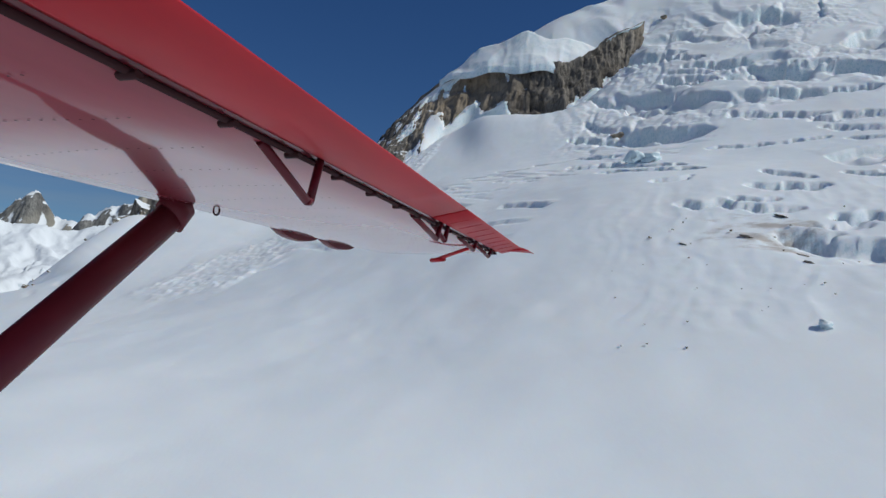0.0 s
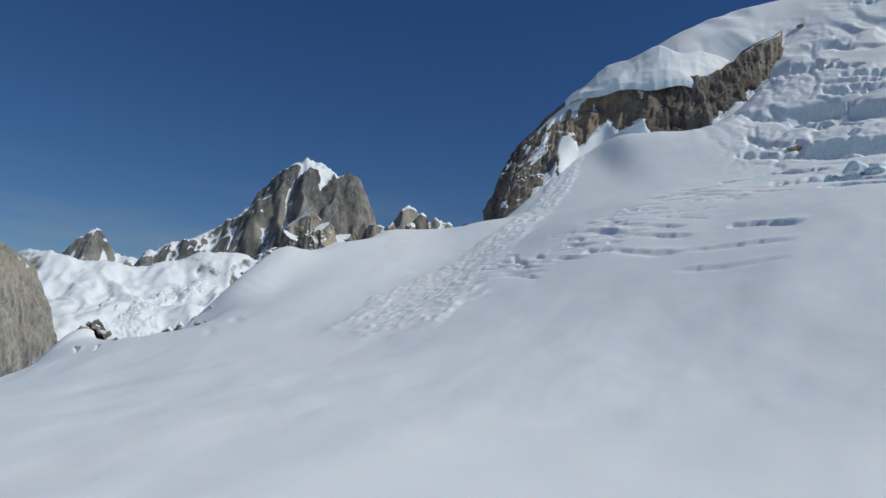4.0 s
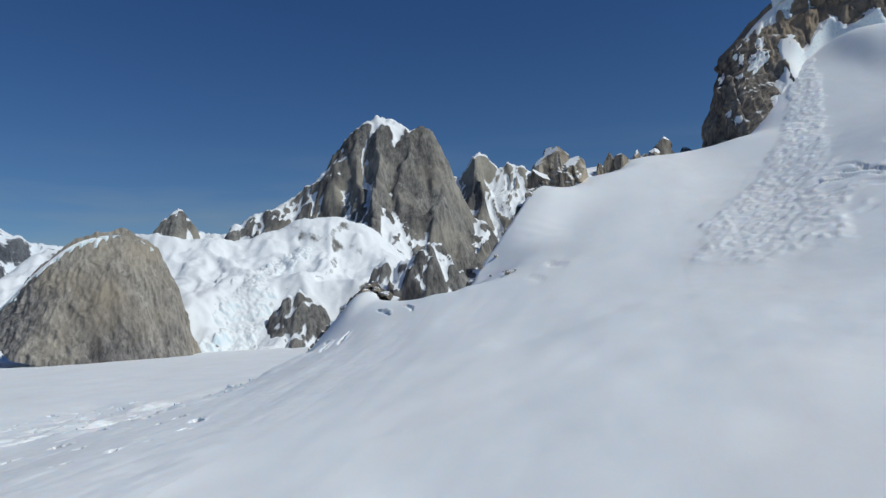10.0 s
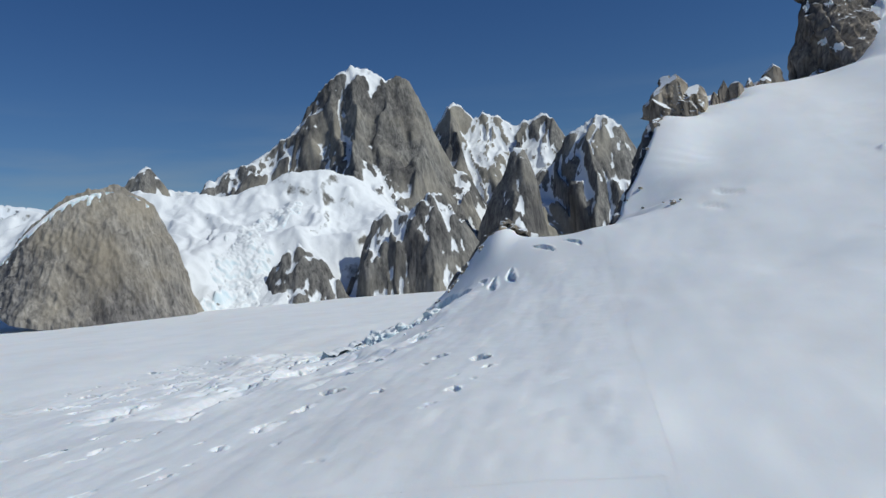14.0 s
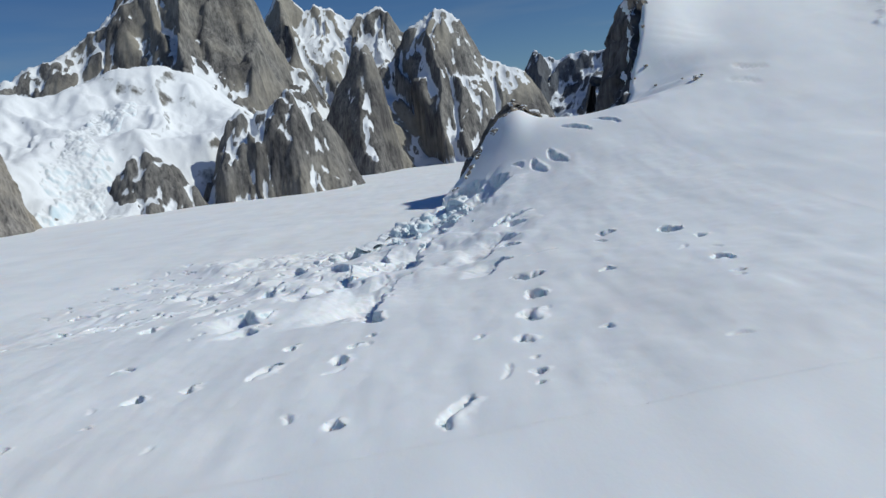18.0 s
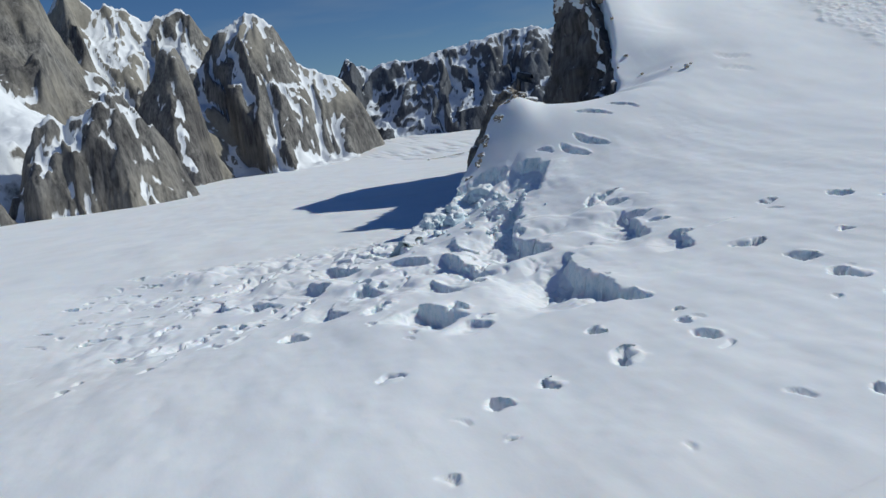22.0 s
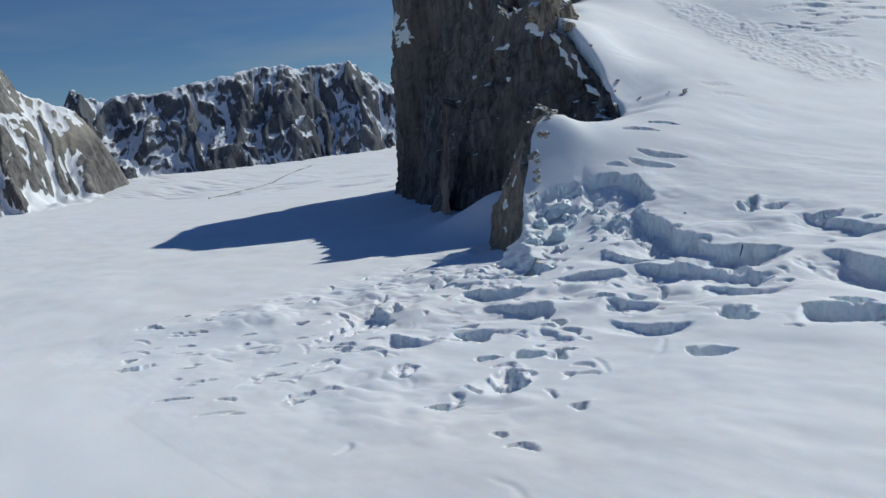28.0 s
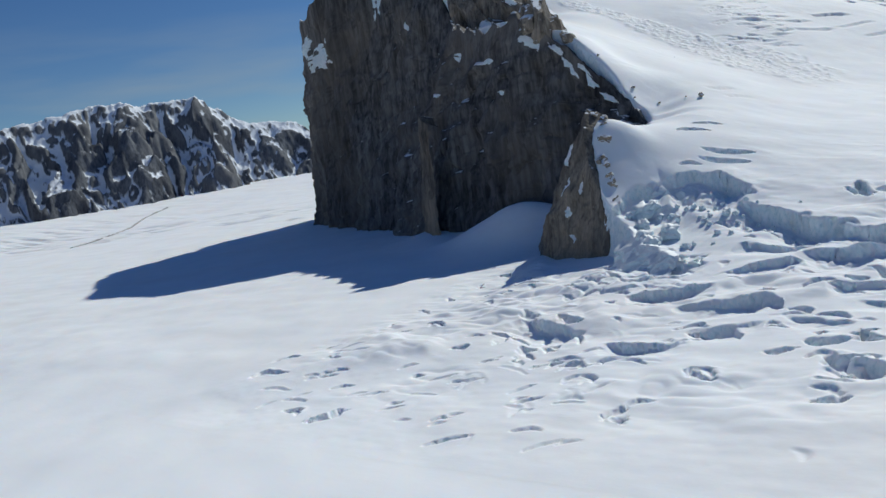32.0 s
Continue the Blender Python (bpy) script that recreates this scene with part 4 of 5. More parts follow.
# -- mountains --
def massif(name, crest, mat, label, front=900, behind=150, fall=1.0, spur=0.22, cell_size=9.0, foot=-12.0, seed=0.0, spacing=130.0, bulge=0.0, grit=3.0, lumps=0.016, warp=0.35, apron=0.0, layers=4, unit=1.0, kind="mountain", bare=()):
    """A mountain: a crest line falling away on both sides, cut into spurs and gullies that run down from it."""
    line = along(crest, 60)
    lo, hi = line.min(0) - (front * 0.6, front, 0), line.max(0) + (front * 0.6, behind, 0)
    x, y = np.meshgrid(np.arange(lo[0], hi[0], cell_size), np.arange(lo[1], hi[1], cell_size))
    wx, wy = x + 26 * unit * fbm(x / 110 / unit + seed, y / 110 / unit, 1, 4), y + 26 * unit * fbm(x / 110 / unit, y / 110 / unit + seed, 2, 4)
    d, side, h, way = to_line(wx, wy, line)
    tall = np.clip(h - max(foot, 0), 60 * unit, None)
    # a steep upper wall, easier ground below, steep again at the foot
    drop = fall * (d + bulge * 60 * np.sin(d / 95 + seed + 2 * fbm(x / 400, y / 400, seed, 2)))
    r = ridged(way / spacing + seed + warp * fbm(x / 160 / unit, y / 160 / unit, 3, 2) + 2 * (warp - 0.35) * fbm(x / 420, y / 420, seed, 2), d / 700 / unit + seed, 0, layers, 0.5)
    z = h - drop + spur * tall * (r - 0.55) * (0.12 + np.clip(d / 160 / unit, 0, 1))
    z = z + lumps * tall * fbm(x / 60 / unit, y / 60 / unit + seed, 0, 4) + grit * fbm(x / 21 / unit, y / 21 / unit, seed, 3)
    z = np.maximum(z, foot - 40)
    if apron:
        z = np.maximum(z, apron * h * np.exp(-((d / 430) ** 2)) * (1 + 0.5 * fbm(x / 150, y / 150, seed, 3)) + foot - 30)
    GRIDS[label] = (x, y, z)
    # snow keeps to easy ground, hollows and the crest, and leaves the sheer faces bare
    calm = z.copy()
    for _ in range(max(4, round(28 * unit / cell_size * 2.5))):
        q = np.pad(calm, 1, mode="edge")
        calm = (q[:-2, 1:-1] + q[2:, 1:-1] + q[1:-1, :-2] + q[1:-1, 2:]) / 4
    lean = np.hypot(np.gradient(calm, axis=0), np.gradient(calm, axis=1)) / cell_size
    held = 0.55 / np.sqrt(1 + lean**2) + 0.055 * np.clip((calm - z) / (3.0 * unit), -2.5, 2.5) + 0.1 * np.exp(-d / (34 * unit)) + 0.5 * (0.5 - r) * np.clip(d / (120 * unit), 0, 1)
    for cx, cy, size, loss in bare:
        held -= loss * np.exp(-((np.hypot(x - cx, y - cy) / size) ** 4))
    high = np.maximum(np.maximum(z[:-1, :-1], z[1:, 1:]), np.maximum(z[1:, :-1], z[:-1, 1:])) > foot - 25
    return tagged(sheet(name, np.stack([x, y, z], -1), mat, keep=high, snow=held), label, kind)


massif("mountain", [(-1700, 3350, 620), (-1351, 3476, 810), (-1235, 3524, 940), (-1088, 3578, 1065), (-941, 3625, 1118), (-843, 3653, 1052), (-742, 3679, 1026), (-664, 3698, 880), (-584, 3714, 735), (-497, 3730, 600), (-380, 3760, 420)], PEAK_ROCK, "high pale granite peak with snow on its ledges", 1000, 150, 1.35, 0.2, 8.0, seed=1.0, spacing=170, bulge=0.5, grit=4.5, apron=0.3, bare=((-720, 3520, 170, 0.45), (-640, 3560, 170, 0.45), (-760, 3420, 160, 0.45), (-640, 3440, 150, 0.45), (-960, 3590, 85, -0.22), (-875, 3615, 70, -0.2), (-745, 3655, 40, -0.15)))
massif("mountain", [(-1000, 4330, 900), (-738, 4346, 960), (-625, 4368, 1085), (-527, 4384, 999), (-353, 4408, 1000), (-238, 4419, 919), (-114, 4429, 960), (-14, 4433, 930), (77, 4436, 790), (300, 4450, 640)], PEAK_ROCK, "serrated snowy ridge behind the granite peak", 900, 120, 1.2, 0.2, 9.0, seed=2.0, spacing=120, bulge=0.4, grit=4.5, apron=0.55)
massif("mountain", [(-150, 3700, 430), (-61, 3800, 558), (36, 3830, 650), (119, 3828, 742), (208, 3824, 753), (320, 3817, 698), (426, 3806, 581), (490, 3799, 473), (642, 3776, 399), (705, 3765, 277), (773, 3751, 119), (830, 3740, -20)], PEAK_ROCK, "dark rocky peak streaked with snow above the glacier", 860, 150, 1.25, 0.24, 8.0, seed=3.0, spacing=110, bulge=0.5, grit=4.5, apron=0.26)
massif("mountain", [(-420, 3340, 150), (-300, 3370, 360), (-223, 3373, 500), (-153, 3379, 600), (-100, 3383, 490), (-71, 3384, 296), (-40, 3390, 100)], PEAK_ROCK, "pointed grey granite crag before the high peaks", 420, 240, 1.7, 0.12, 7.0, seed=3.5, spacing=80)
# this range and the next take the colours with haze put in
massif("mountain", [(600, 4600, 420), (772, 4535, 470), (874, 4516, 612), (978, 4495, 530), (1109, 4400, 545), (1282, 4275, 532), (1400, 4232, 573), (1640, 4133, 600), (1740, 4110, 620), (1874, 4019, 640), (1960, 3990, 600), (2081, 3937, 604), (2249, 3824, 603), (2349, 3751, 512), (2425, 3694, 451), (2700, 3500, 380)], HAZED_ROCK, "long range streaked with snow across the glacier, tinted blue for haze", 900, 120, 1.05, 0.36, 7.0, seed=4.0, spacing=190, bulge=0.15, grit=3.0, lumps=0.02, warp=0.5, apron=0.24, layers=6)
massif("mountain", [(-2900, 2500, 620), (-2550, 2420, 540), (-2408, 2446, 535), (-2350, 2507, 536), (-2290, 2567, 487), (-2226, 2628, 474), (-2050, 2800, 400)], HAZED_ROCK, "dark snow-streaked ridge behind the granite dome", 700, 150, 0.95, 0.25, 10.0, seed=5.0, spacing=110)
massif("mountain", [(-2800, 3500, 560), (-2470, 3540, 560), (-2410, 3566, 610), (-2352, 3610, 710), (-2279, 3663, 750), (-2228, 3698, 704), (-2163, 3742, 621), (-1900, 3800, 560)], PEAK_ROCK, "pale rocky summit behind the snowfield", 500, 100, 1.3, 0.15, 9.0, seed=6.0, spacing=90)
massif("mountain", [(-1800, 2150, 380), (-1300, 2180, 390), (-1170, 2241, 399), (-1090, 2292, 389), (-1006, 2341, 399), (-937, 2379, 410), (-847, 2424, 419), (-700, 2480, 400), (-560, 2530, 320), (-440, 2580, 200), (-340, 2620, 40)], ICE_SLOPE, "broad snowy mountainside with an icefall between rocks", 800, 150, 0.66, 0.12, 7.0, seed=7.0, spacing=190, bulge=0.8, grit=1.6, lumps=0.014)
# the icefall that comes down between the dome and the rock island
x, y, z = GRIDS["broad snowy mountainside with an icefall between rocks"]
fine_x, fine_y = np.meshgrid(np.arange(-1080, -640, 3.2), np.arange(1690, 2300, 3.2))
u, v = (fine_x - x[0, 0]) / 7.0, (fine_y - y[0, 0]) / 7.0
i, j = u.astype(int), v.astype(int)
u, v = u - i, v - j
fine_z = (z[j, i] * (1 - u) + z[j, i + 1] * u) * (1 - v) + (z[j + 1, i] * (1 - u) + z[j + 1, i + 1] * u) * v
d, side, _, way = to_line(fine_x, fine_y, along([(-800, 1700, 0), (-815, 1790, 0), (-850, 1900, 0), (-880, 1990, 0), (-900, 2080, 0), (-880, 2180, 0), (-840, 2280, 0)], 50))
inside = 1 - step(0.6, 1.1, d / np.interp(way, [0, 100, 300, 600], [105, 85, 60, 50]) + 0.4 * fbm(fine_x / 50, fine_y / 50, 3, 3))
d1, d2, own = worley(fine_x / 22 + 0.5 * fbm(fine_x / 40, fine_y / 40, 1, 2), fine_y / 11 + 0.5 * fbm(fine_x / 40, fine_y / 40, 2, 2))
fine_z += inside * (4 + 7 * (own - 0.4) - 4 * (1 - step(0.03, 0.25, d2 - d1)) + 3 * fbm(fine_x / 12, fine_y / 7, 6, 3)) - 9 * (1 - inside)
tagged(sheet("icefall", np.stack([fine_x, fine_y, fine_z], -1), ICE, keep=inside[:-1, :-1] > 0.05), "crumbled pale blue icefall between the rock walls", "icefall")
dome = face("granite_dome", [(-1330, 1420, 110), (-1224, 1370, 66), (-1100, 1330, 14), (-960, 1390, -12), (-860, 1490, -12), (-836, 1600, -12), (-870, 1700, -10)], [(-1320, 1500, 130), (-1226, 1440, 150), (-1150, 1470, 240), (-1090, 1505, 300), (-1025, 1556, 322), (-975, 1598, 308), (-932, 1636, 250), (-898, 1672, 120)], 240, 110, SLAB_ROCK, 11.0, 22.0, 240.0, 8.0, -0.05, 0.5, 0.03, 0.2, 34.0)
tagged(dome, "rounded granite dome with a sheer streaked face", "cliff")
snow_apron(dome, "granite_dome", ((0, 0.7), (0.15, 0.8), (0.3, 0.88), (0.45, 0.92), (0.6, 0.95), (0.75, 0.97), (0.85, 1), (1, 1)), "white snow cap on the dome", 2.0, True)
massif("rock_island", [(-770, 1890, 20), (-725, 1900, 105), (-680, 1909, 168), (-645, 1925, 150), (-600, 1950, 60)], PEAK_ROCK, "dark rock island standing out of the icefall", 150, 40, 1.9, 0.3, 3.5, seed=9.0, spacing=34, grit=7.0, lumps=0.12)
massif("rock_island", [(-545, 1975, 60), (-515, 1990, 170), (-452, 2008, 240), (-400, 2026, 232), (-355, 2041, 250), (-289, 2061, 262), (-250, 2070, 215), (-190, 2090, 120)], PEAK_ROCK, "grey cliff at the foot of the snowy mountainside", 200, 60, 1.8, 0.3, 4.0, seed=10.0, spacing=46, grit=8.0, lumps=0.12)
wide = np.linspace(-1, 1, 9)[:, None]
for course, half in (([(560, 2230, 0), (700, 2380, 0), (930, 2640, 0), (1220, 2960, 0), (1500, 3200, 0)], 5),):
    path = along(course, 150)
    strip = np.stack([path[None, :, 0] + half * wide, path[None, :, 1] - 0.85 * half * wide, 0 * wide + ground_height(path[:, 0], path[:, 1])[None]], -1)
    strip[..., 2] += 0.5 * half * (1 - wide**2) * (0.4 + 1.2 * np.abs(fbm(strip[..., 0] / 23, strip[..., 1] / 23, half, 3))) - 0.9
    tagged(sheet("moraine", strip, MORAINE), "low dark line of rubble along the far glacier", "rubble", kind="structure")


# -- crags, boulders and ice blocks --
def lump(name, size, mat, seed, detail=3, rough=0.35, sharp=1.0, flat=0.0, roof=None):
    """A weathered block about the given size (x, y, z), standing on its own foot."""
    bm = bmesh.new()
    bmesh.ops.create_icosphere(bm, subdivisions=detail, radius=1.0)
    chance = random.Random(int(seed * 10))
    cuts = [(Vector((chance.gauss(0, 1), chance.gauss(0, 1), chance.gauss(0, 0.8))).normalized(), chance.uniform(0.62, 0.95)) for _ in range(0 if mat is SNOW else 9 if mat is ICE else 16)]
    if roof:
        cuts += [(Vector(roof).normalized(), 0.62), (Vector((roof[0] * -0.9, roof[1] + 0.3, 0.8)).normalized(), 0.7)]
    for v in bm.verts:
        c = v.co
        crack = noise.noise(Vector((c.x * 3.4 + seed, c.y * 3.4, c.z * 0.7))) if not cuts == [] else 0.5
        k = 1 - 0.16 * max(0.0, 0.25 - abs(crack)) * 4 * (1 - abs(c.z)) + rough * noise.fractal(c * 1.3 + Vector((seed, 0, 0)), 1.0, 2.0, 4) + rough * 0.6 * (noise.cell(c * 1.7 * sharp + Vector((0, seed, 0))) - 0.5)
        q = Vector((abs(c.x) ** 0.75 * math.copysign(1, c.x), abs(c.y) ** 0.75 * math.copysign(1, c.y), abs(c.z) ** 0.8 * math.copysign(1, c.z))) * k
        for way, reach in cuts:
            q -= way * max(0.0, q.dot(way) - reach)
        v.co = Vector((q.x * size[0] / 2 * (1 - flat * q.z), q.y * size[1] / 2 * (1 - flat * q.z), (q.z * 0.5 + 0.35) * size[2]))
    for f in bm.faces:
        f.smooth = mat is SNOW or mat is ICE
    me = bpy.data.meshes.new(name)
    bm.to_mesh(me)
    bm.free()
    me.materials.append(mat)
    return new(name, me)


def crag_group(places, seed):
    for n, (x, y, z, sx, sy, sz, fl, lean) in enumerate(places, seed):
        crag = lump("crag", (sx, sy, sz), CRAG_ROCK, 3.1 * n + 2, 5, 0.3, 1.3, fl, (math.cos(2.4 + n) * 0.55, -0.3, 0.9))
        tagged(crag, "brown granite crag with snow on the ridge", "rock", "crags on the ridge").matrix_world = pose(x, y, z - 3, 0, lean, 40 * n)


crag_group(((199, 610, 164, 44, 30, 60, 0.42, 3), (215, 606, 162, 34, 26, 46, 0.3, 8), (188, 602, 156, 24, 20, 40, 0.4, -8), (208, 599, 158, 30, 18, 34, 0.25, 6), (245, 637, 174, 14, 12, 36, 0.5, -6), (239, 633, 172, 11, 9, 27, 0.4, 4), (258, 637, 176, 19, 14, 33, 0.3, 9), (271, 646, 184, 13, 11, 26, 0.35, -10)), 0)
crag_group(((294, 668, 190, 20, 15, 38, 0.2, 3), (285, 660, 186, 14, 11, 28, 0.35, 6), (278, 653, 186, 12, 9, 20, 0.3, 0), (182, 574, 154, 15, 10, 12, 0.3, 0)), 8)
rocks = [lump("boulder", (1, 1, 0.8), CRAG_ROCK, 11.3 + 5 * k, 2, 0.4, 1.2) for k in range(4)]
blocks = [lump("ice_block", (1, 1, 1), ICE, 40.3 + 7 * k, 3, 0.5, 1.3, 0.1) for k in range(6)]


def strew(kind, places, label, category, group):
    for n, (x, y, s) in enumerate(places):
        ob = kind[n % len(kind)] if n < len(kind) else copy_thing(kind[n % len(kind)], Matrix())
        ob.matrix_world = pose(x, y, height_at(x, y) - 0.1 * s, 0, 0, pick.uniform(0, 360)) @ Matrix.Diagonal((s, s * pick.uniform(0.7, 1.1), s * pick.uniform(0.6, 1.0), 1))
        tagged(ob, label, category, group)


stones = [(184, 578, 9.0), (176, 572, 7.0), (170, 556, 8.0), (162, 540, 7.0), (161, 516, 4.0), (177, 470, 5.0), (182, 472, 3.0), (172, 480, 2.0), (160, 497, 2.6), (151, 512, 2.5), (171, 545, 3.4), (187, 577, 3.0),           (632, 634, 16.0), (672, 850, 14.0), (706, 853, 10.0), (625, 619, 14.0)]
stones += [(pick.uniform(590, 740), pick.uniform(225, 300), pick.uniform(0.5, 1.3)) for _ in range(26)] + [(pick.uniform(610, 720), pick.uniform(285, 345), pick.uniform(0.8, 2.0)) for _ in range(14)]
strew(rocks, stones, "weathered brown boulder half buried in snow", "rock", "boulders on the snow")
ledges = [lump("rock_outcrop", (1, 1, 0.5), DIRT_ROCK, 71.3 + 5 * k, 3, 0.5, 1.2) for k in range(3)]
rib_rocks = [lump("rock_outcrop", (1, 1, 1), CRAG_ROCK, 91.7 + 3 * k, 3, 0.5, 1.4) for k in range(4)]
for n, (x, y, z, long, tall) in enumerate(((58, 501, 80, 8, 6), (62, 502, 84, 5, 4), (47, 498, 71, 7, 5), (52, 499, 75, 5, 4), (38, 497, 60, 9, 7), (34, 494, 55, 5, 5), (25, 487, 43, 8, 8), (29, 490, 48, 6, 5), (19, 484, 35, 7, 8), (63, 509, 88, 6, 3), (69, 507, 85, 7, 3), (76, 505, 81, 5, 3))):
    ob = rib_rocks[n] if n < 4 else copy_thing(rib_rocks[n % 4], Matrix())
    ob.matrix_world = pose(x, y, z - 0.9 * tall, 0, 0, 47 * n) @ Matrix.Diagonal(((1.2 + 0.5 * (n % 3)) * long, 1.2 * long, 1.5 * tall, 1))
    tagged(ob, "tan granite outcrop breaking through the snow of the rib", "rock", "outcrops on the rib")
for n, (x, y, sz) in enumerate(((675, 358, 7), (680, 335, 8), (657, 314, 9), (677, 299, 8), (629, 312, 5), (675, 287, 6))):
    ob = ledges[n] if n < 3 else copy_thing(ledges[n % 3], Matrix())
    ob.matrix_world = pose(x, y, height_at(x, y) - 0.7, 0, -16, 120 + 25 * (n % 3)) @ Matrix.Diagonal((sz, sz * 0.5, 2.6, 1))
    tagged(ob, "flat brown rock outcrop in dirty snow", "rock", "outcrops on the slope")
strew(blocks, [(13, 465, 15), (16, 460, 11), (10, 470, 10), (-23, 453, 13), (-27, 449, 9)] + [(pick.normal(9, 6), pick.normal(420, 13), pick.uniform(1.6, 4.6)) for _ in range(16)] + [(pick.uniform(-30, 12), pick.uniform(380, 458), pick.uniform(2.5, 5)) for _ in range(14)] + [(-19 + pick.uniform(-10, 12), 452 + pick.uniform(-10, 8), pick.uniform(7, 13)) for _ in range(8)]
      + [(pick.uniform(0, 26), pick.uniform(400, 455), pick.uniform(2.5, 5)) for _ in range(10)] + [(630, 499, 19), (641, 493, 13), (618, 507, 12), (662, 235, 5)], "rounded white and pale blue block of glacier ice", "ice", "blocks of the icefall")

# -- the ski-plane's wing, where it stands as the flight begins --
def paint(name, color, rough, coat=0.6):
    """Aircraft paint: weathered enamel with faint streaks along the airflow."""
    m, nt, sh = material(name)
    wear = noise_node(nt, 6.0, 6, (1.0, 0.25, 1.0))
    dirt = ramp(nt, wear.outputs[0], [(0.3, tuple(c * 0.82 for c in color)), (0.65, color)])
    nt.links.new(dirt.outputs[0], sh.inputs["Base Color"])
    sh.inputs["Roughness"].default_value = rough
    sh.inputs["Coat Weight"].default_value = coat
    sh.inputs["Specular IOR Level"].default_value = 0.3
    sh.inputs["Coat Roughness"].default_value = 0.05
    sh.inputs["Coat IOR"].default_value = 1.45
    bump(nt, sh, wear.outputs[0], 0.08, 0.01)
    return m


# the red enamel darkened: shade under the wing is put into its colour
SHADED_RED = paint("shaded_red_enamel", (0.12, 0.008, 0.017), 0.5, 0.12)
RED, PALE, DARK = paint("red_enamel", (0.42, 0.009, 0.02), 0.55, 0.05), paint("underside_enamel", (0.3, 0.04, 0.06), 0.3, 1.0), paint("dark_rubber", (0.035, 0.008, 0.01), 0.8, 0.0)


def part(name, bm, mat, parent, label=""):
    """Links a bmesh as one mesh object under a thing or a part."""
    bmesh.ops.recalc_face_normals(bm, faces=bm.faces)
    me = bpy.data.meshes.new(name)
    bm.to_mesh(me)
    bm.free()
    me.materials.append(mat)
    ob = new(name, me)
    ob.parent = parent
    return tagged(ob, label)


def loft(sections):
    """A closed skin through rings of points."""
    bm = bmesh.new()
    rings = [[bm.verts.new(p) for p in ring] for ring in sections]
    for a, b in zip(rings[:-1], rings[1:]):
        for k in range(len(a)):
            f = bm.faces.new((a[k], a[k - 1], b[k - 1], b[k]))
            f.smooth = True
    bm.faces.new(rings[0])
    bm.faces.new(rings[-1][::-1])
    return bm


def bar(a, b, wide, thick, up=(0, 0, 1), sides=10):
    """A rounded bar from a to b, flattened across."""
    a, b, up = Vector(a), Vector(b), Vector(up)
    ahead = (b - a).normalized()
    side = ahead.cross(up).normalized()
    top = side.cross(ahead)
    ring = [side * (wide / 2 * math.cos(2 * math.pi * k / sides)) + top * (thick / 2 * math.sin(2 * math.pi * k / sides)) for k in range(sides)]
    return loft([[p + r for r in ring] for p in (a, a + (b - a) * 0.5, b)])


def hoop(points, radius, sides=8):
    bm = bmesh.new()
    for a, b in zip(points[:-1], points[1:]):
        piece = bar(a, b, radius * 2, radius * 2, (0.3, 0.2, 1), sides)
        me = bpy.data.meshes.new("piece")
        piece.to_mesh(me)
        piece.free()
        bm.from_mesh(me)
        bpy.data.meshes.remove(me)
    return bm


# local axes: x towards the tail, y out along the span, z up
WING_POSE = Matrix(((0.99482, 0.08576, -0.05457, 561.6), (-0.08860, 0.99471, -0.05192, -30.67), (0.04983, 0.05649, 0.99716, 69.16), (0, 0, 0, 1)))
wing = tagged(new("aircraft_wing"), "red and pale wing of a ski-plane with its strut", "aircraft")
wing.matrix_world = WING_POSE
LE, HINGE, TE, ROOT, TIP, LOW = -2.24, -0.975, -0.72, 0.55, 7.15, 0.50


def section(y, scale=1.0, lift=0.0):
    """The wing's outline at a station, from the hinge along the underside to the nose and back over the top."""
    c = (HINGE - LE) * scale
    pts = [(0, 0), (0.25, -0.004), (0.5, -0.006), (0.75, 0.0), (0.9, 0.012), (0.97, 0.034), (1.0, 0.07), (0.98, 0.11), (0.9, 0.155), (0.7, 0.2), (0.4, 0.2), (0, 0.14)]
    return [(HINGE - u * c, y, LOW + lift + v * scale) for u, v in pts]


part("wing_panel", loft([section(y) for y in (ROOT, 2.0, 3.5, 5.0, 6.3, 6.8)] + [section(7.0, 0.9, 0.015), section(TIP, 0.62, 0.05)]), PALE, wing, "glossy red underside reflecting the snow, with riveted seams")
for a, b, kind in ((ROOT, 3.95, "flap"), (4.0, 6.95, "aileron")):
    ring = lambda y: [(HINGE + 0.02, y, LOW + 0.015), (HINGE + 0.06, y, LOW + 0.0), (TE, y, LOW + 0.035), (TE, y, LOW + 0.042), (HINGE + 0.1, y, LOW + 0.12), (HINGE + 0.03, y, LOW + 0.1)]
    surface = part(kind, loft([ring(y) for y in np.linspace(a, b, 6)]), RED, wing, "bright red painted " + kind)
    for y in np.arange(max(a, 4.2) + 0.15, b, 0.3):
        part("stiffener", bar((HINGE + 0.08, y, LOW + 0.005), (TE - 0.02, y, LOW + 0.034), 0.018, 0.012), RED, surface)
part("gap_seal", bar((HINGE + 0.005, ROOT, LOW - 0.004), (HINGE + 0.005, 6.9, LOW - 0.004), 0.02, 0.02), DARK, wing, "dark slot along the hinge line")
for y in np.arange(0.9, 6.8, 0.42):
    part("slot_tooth", bar((HINGE - 0.02, y, LOW - 0.012), (HINGE + 0.03, y, LOW - 0.012), 0.03, 0.02), DARK, wing)
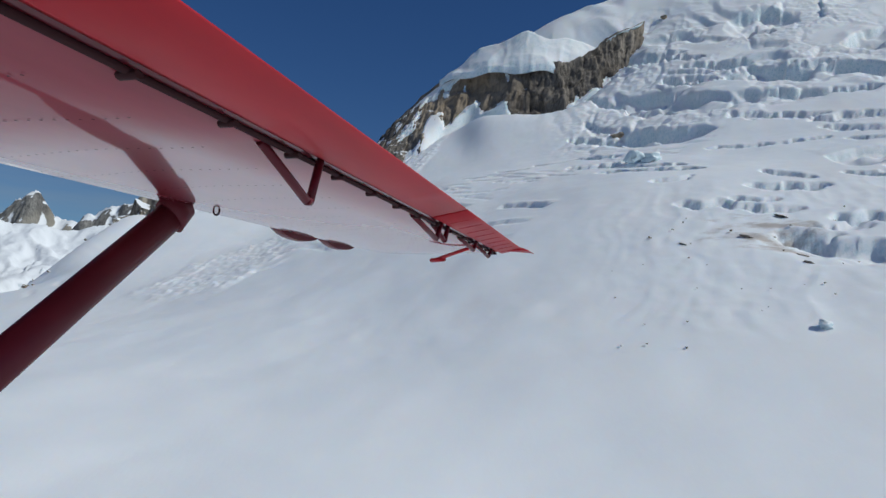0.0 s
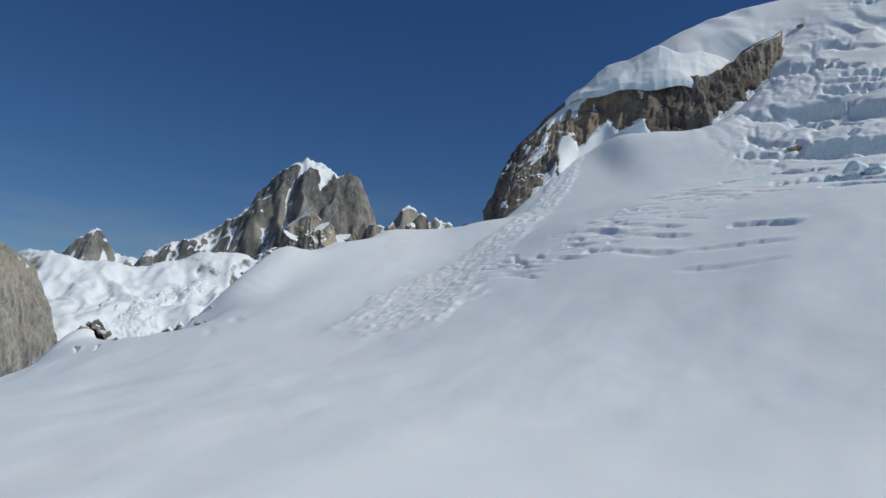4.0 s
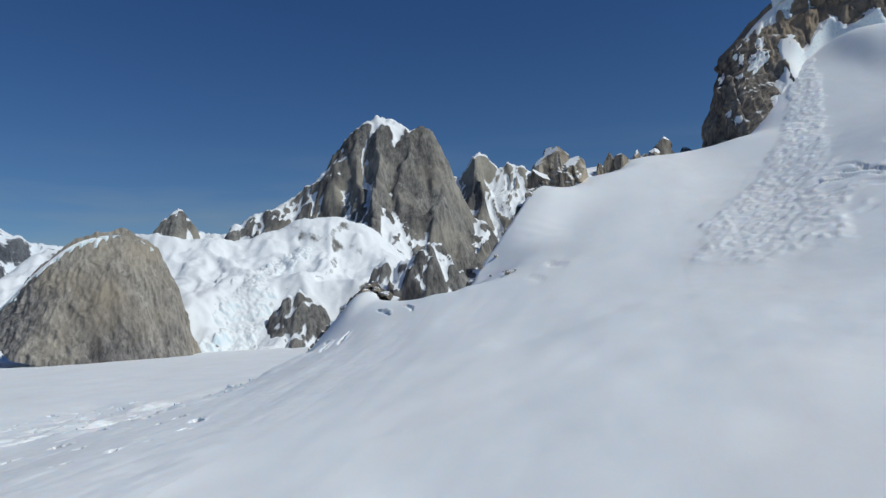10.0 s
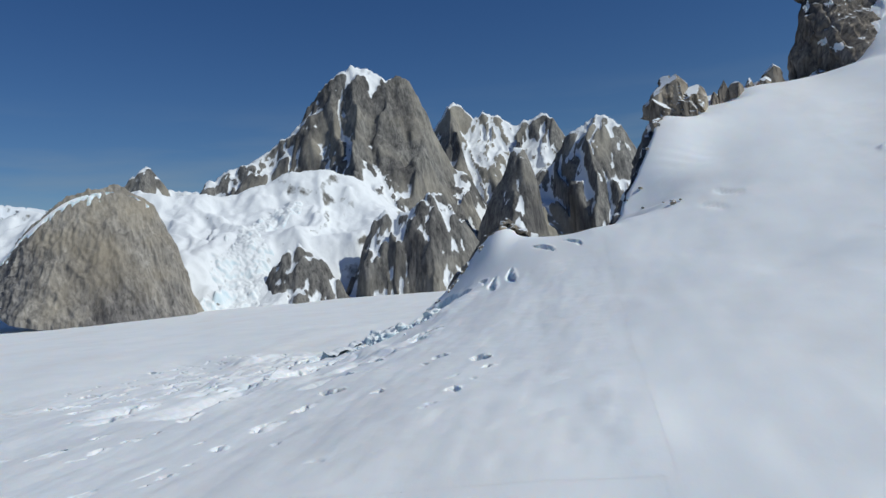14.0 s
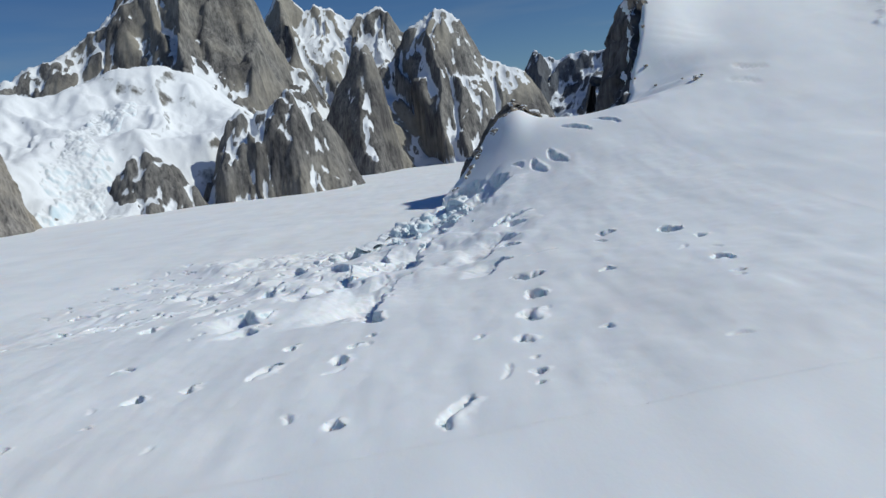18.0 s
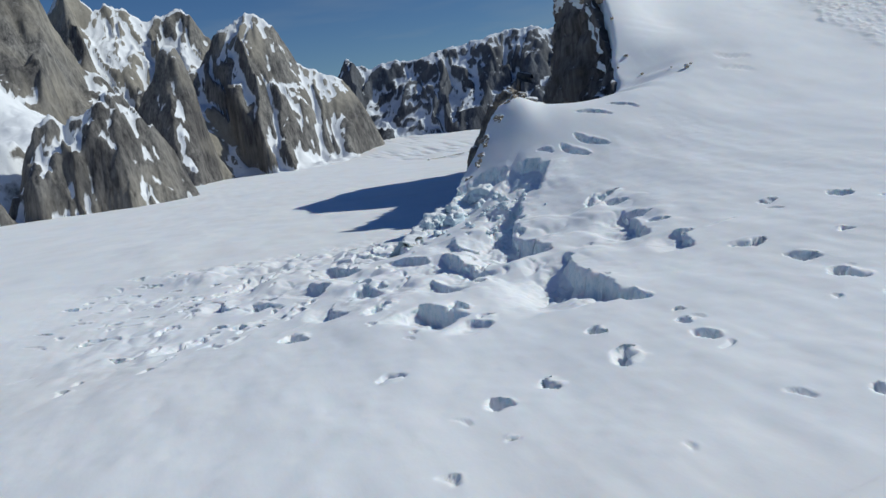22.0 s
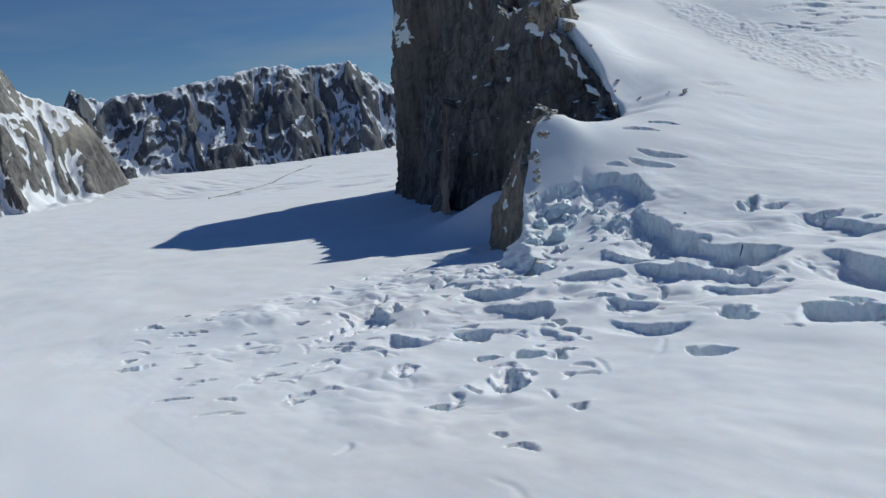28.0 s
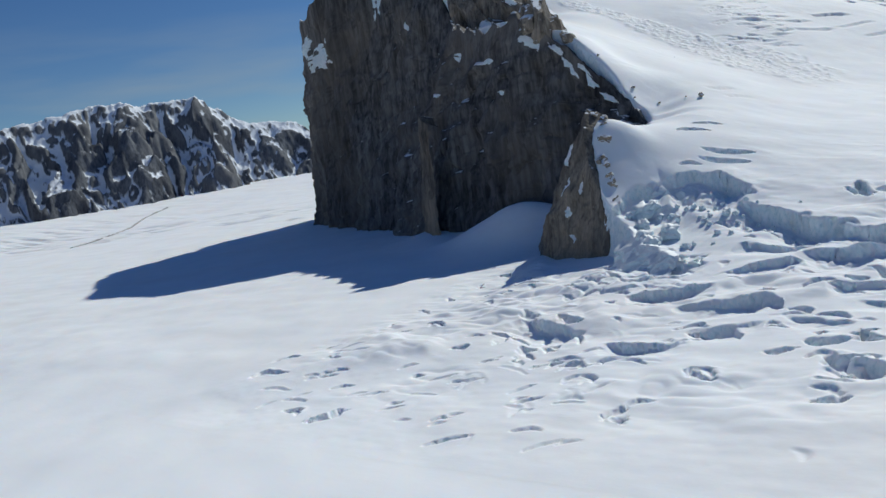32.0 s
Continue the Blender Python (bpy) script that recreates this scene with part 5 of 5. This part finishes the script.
part("wing_tip", loft([[(HINGE - 0.05, 6.7, LOW), (TE + 0.05, 6.8, LOW + 0.02), (TE + 0.05, 6.8, LOW + 0.03), (HINGE - 0.05, 6.7, LOW + 0.14)], [(HINGE + 0.15, 7.3, LOW + 0.04), (TE + 0.07, 7.45, LOW + 0.03), (TE + 0.07, 7.45, LOW + 0.035), (HINGE + 0.15, 7.3, LOW + 0.08)]]), RED, wing, "pointed red wing tip")
part("strut", bar((-2.058, 3.25, 0.497), (-1.966, 1.295, -0.684), 0.15, 0.07, (1, 0, 0.4), 18), SHADED_RED, wing, "red streamlined wing strut, its shade put into the paint")
part("strut_fairing", bar((-2.058, 3.25, 0.527), (-2.053, 3.135, 0.428), 0.19, 0.085, (1, 0, 0.4), 18), SHADED_RED, wing)
for y0, y1, y2, deep in ((2.0, 2.24, 2.36, 0.15), (3.85, 4.2, 4.35, 0.1), (4.36, 4.44, 4.56, 0.09), (5.2, 5.5, 5.7, 0.07), (6.05, 6.3, 6.5, 0.07)):
    part("hinge_bracket", hoop([(HINGE - 0.03, y0, LOW), (HINGE + 0.02, y1, LOW - deep), (HINGE + 0.02, y1 + 0.03, LOW - deep), (HINGE + 0.02, y2, LOW + 0.01)], 0.016), SHADED_RED, wing, "hinge bracket in red darkened for shade")
mast = part("balance_arm", bar((HINGE, 5.9, LOW), (-1.4, 6.25, 0.41), 0.03, 0.03), RED, wing)
part("weight", bar((-1.46, 6.28, 0.40), (-1.34, 6.22, 0.405), 0.07, 0.04), RED, mast)
part("tie_ring", hoop([(-1.98 + 0.018 * math.cos(k * 0.7), 3.45, 0.498 + 0.022 * math.sin(k * 0.7)) for k in range(10)], 0.005), DARK, wing, "steel tie-down ring")
for y in (5.15, 6.05):
    part("fence", loft([[(LE - 0.03 + dx, y + 0.45 * math.cos(t), LOW + 0.105 - 0.11 * max(0, math.sin(t))) for t in np.linspace(0, math.pi, 12)] for dx in (-0.03, 0.03)]), SHADED_RED, wing, "red rounded fairing under the leading edge, darkened for shade")
bm = bmesh.new()
for y in np.arange(0.9, 6.8, 0.36):
    for x in np.arange(LE + 0.2, HINGE - 0.2, 0.035):
        bmesh.ops.create_circle(bm, cap_ends=True, segments=5, radius=0.005, matrix=Matrix.Translation((x, y + 0.02 * math.sin(x * 9), LOW - 0.0085)))
tagged(part("rivets", bm, DARK, wing, "rows of small rivets"), kind="stuff")
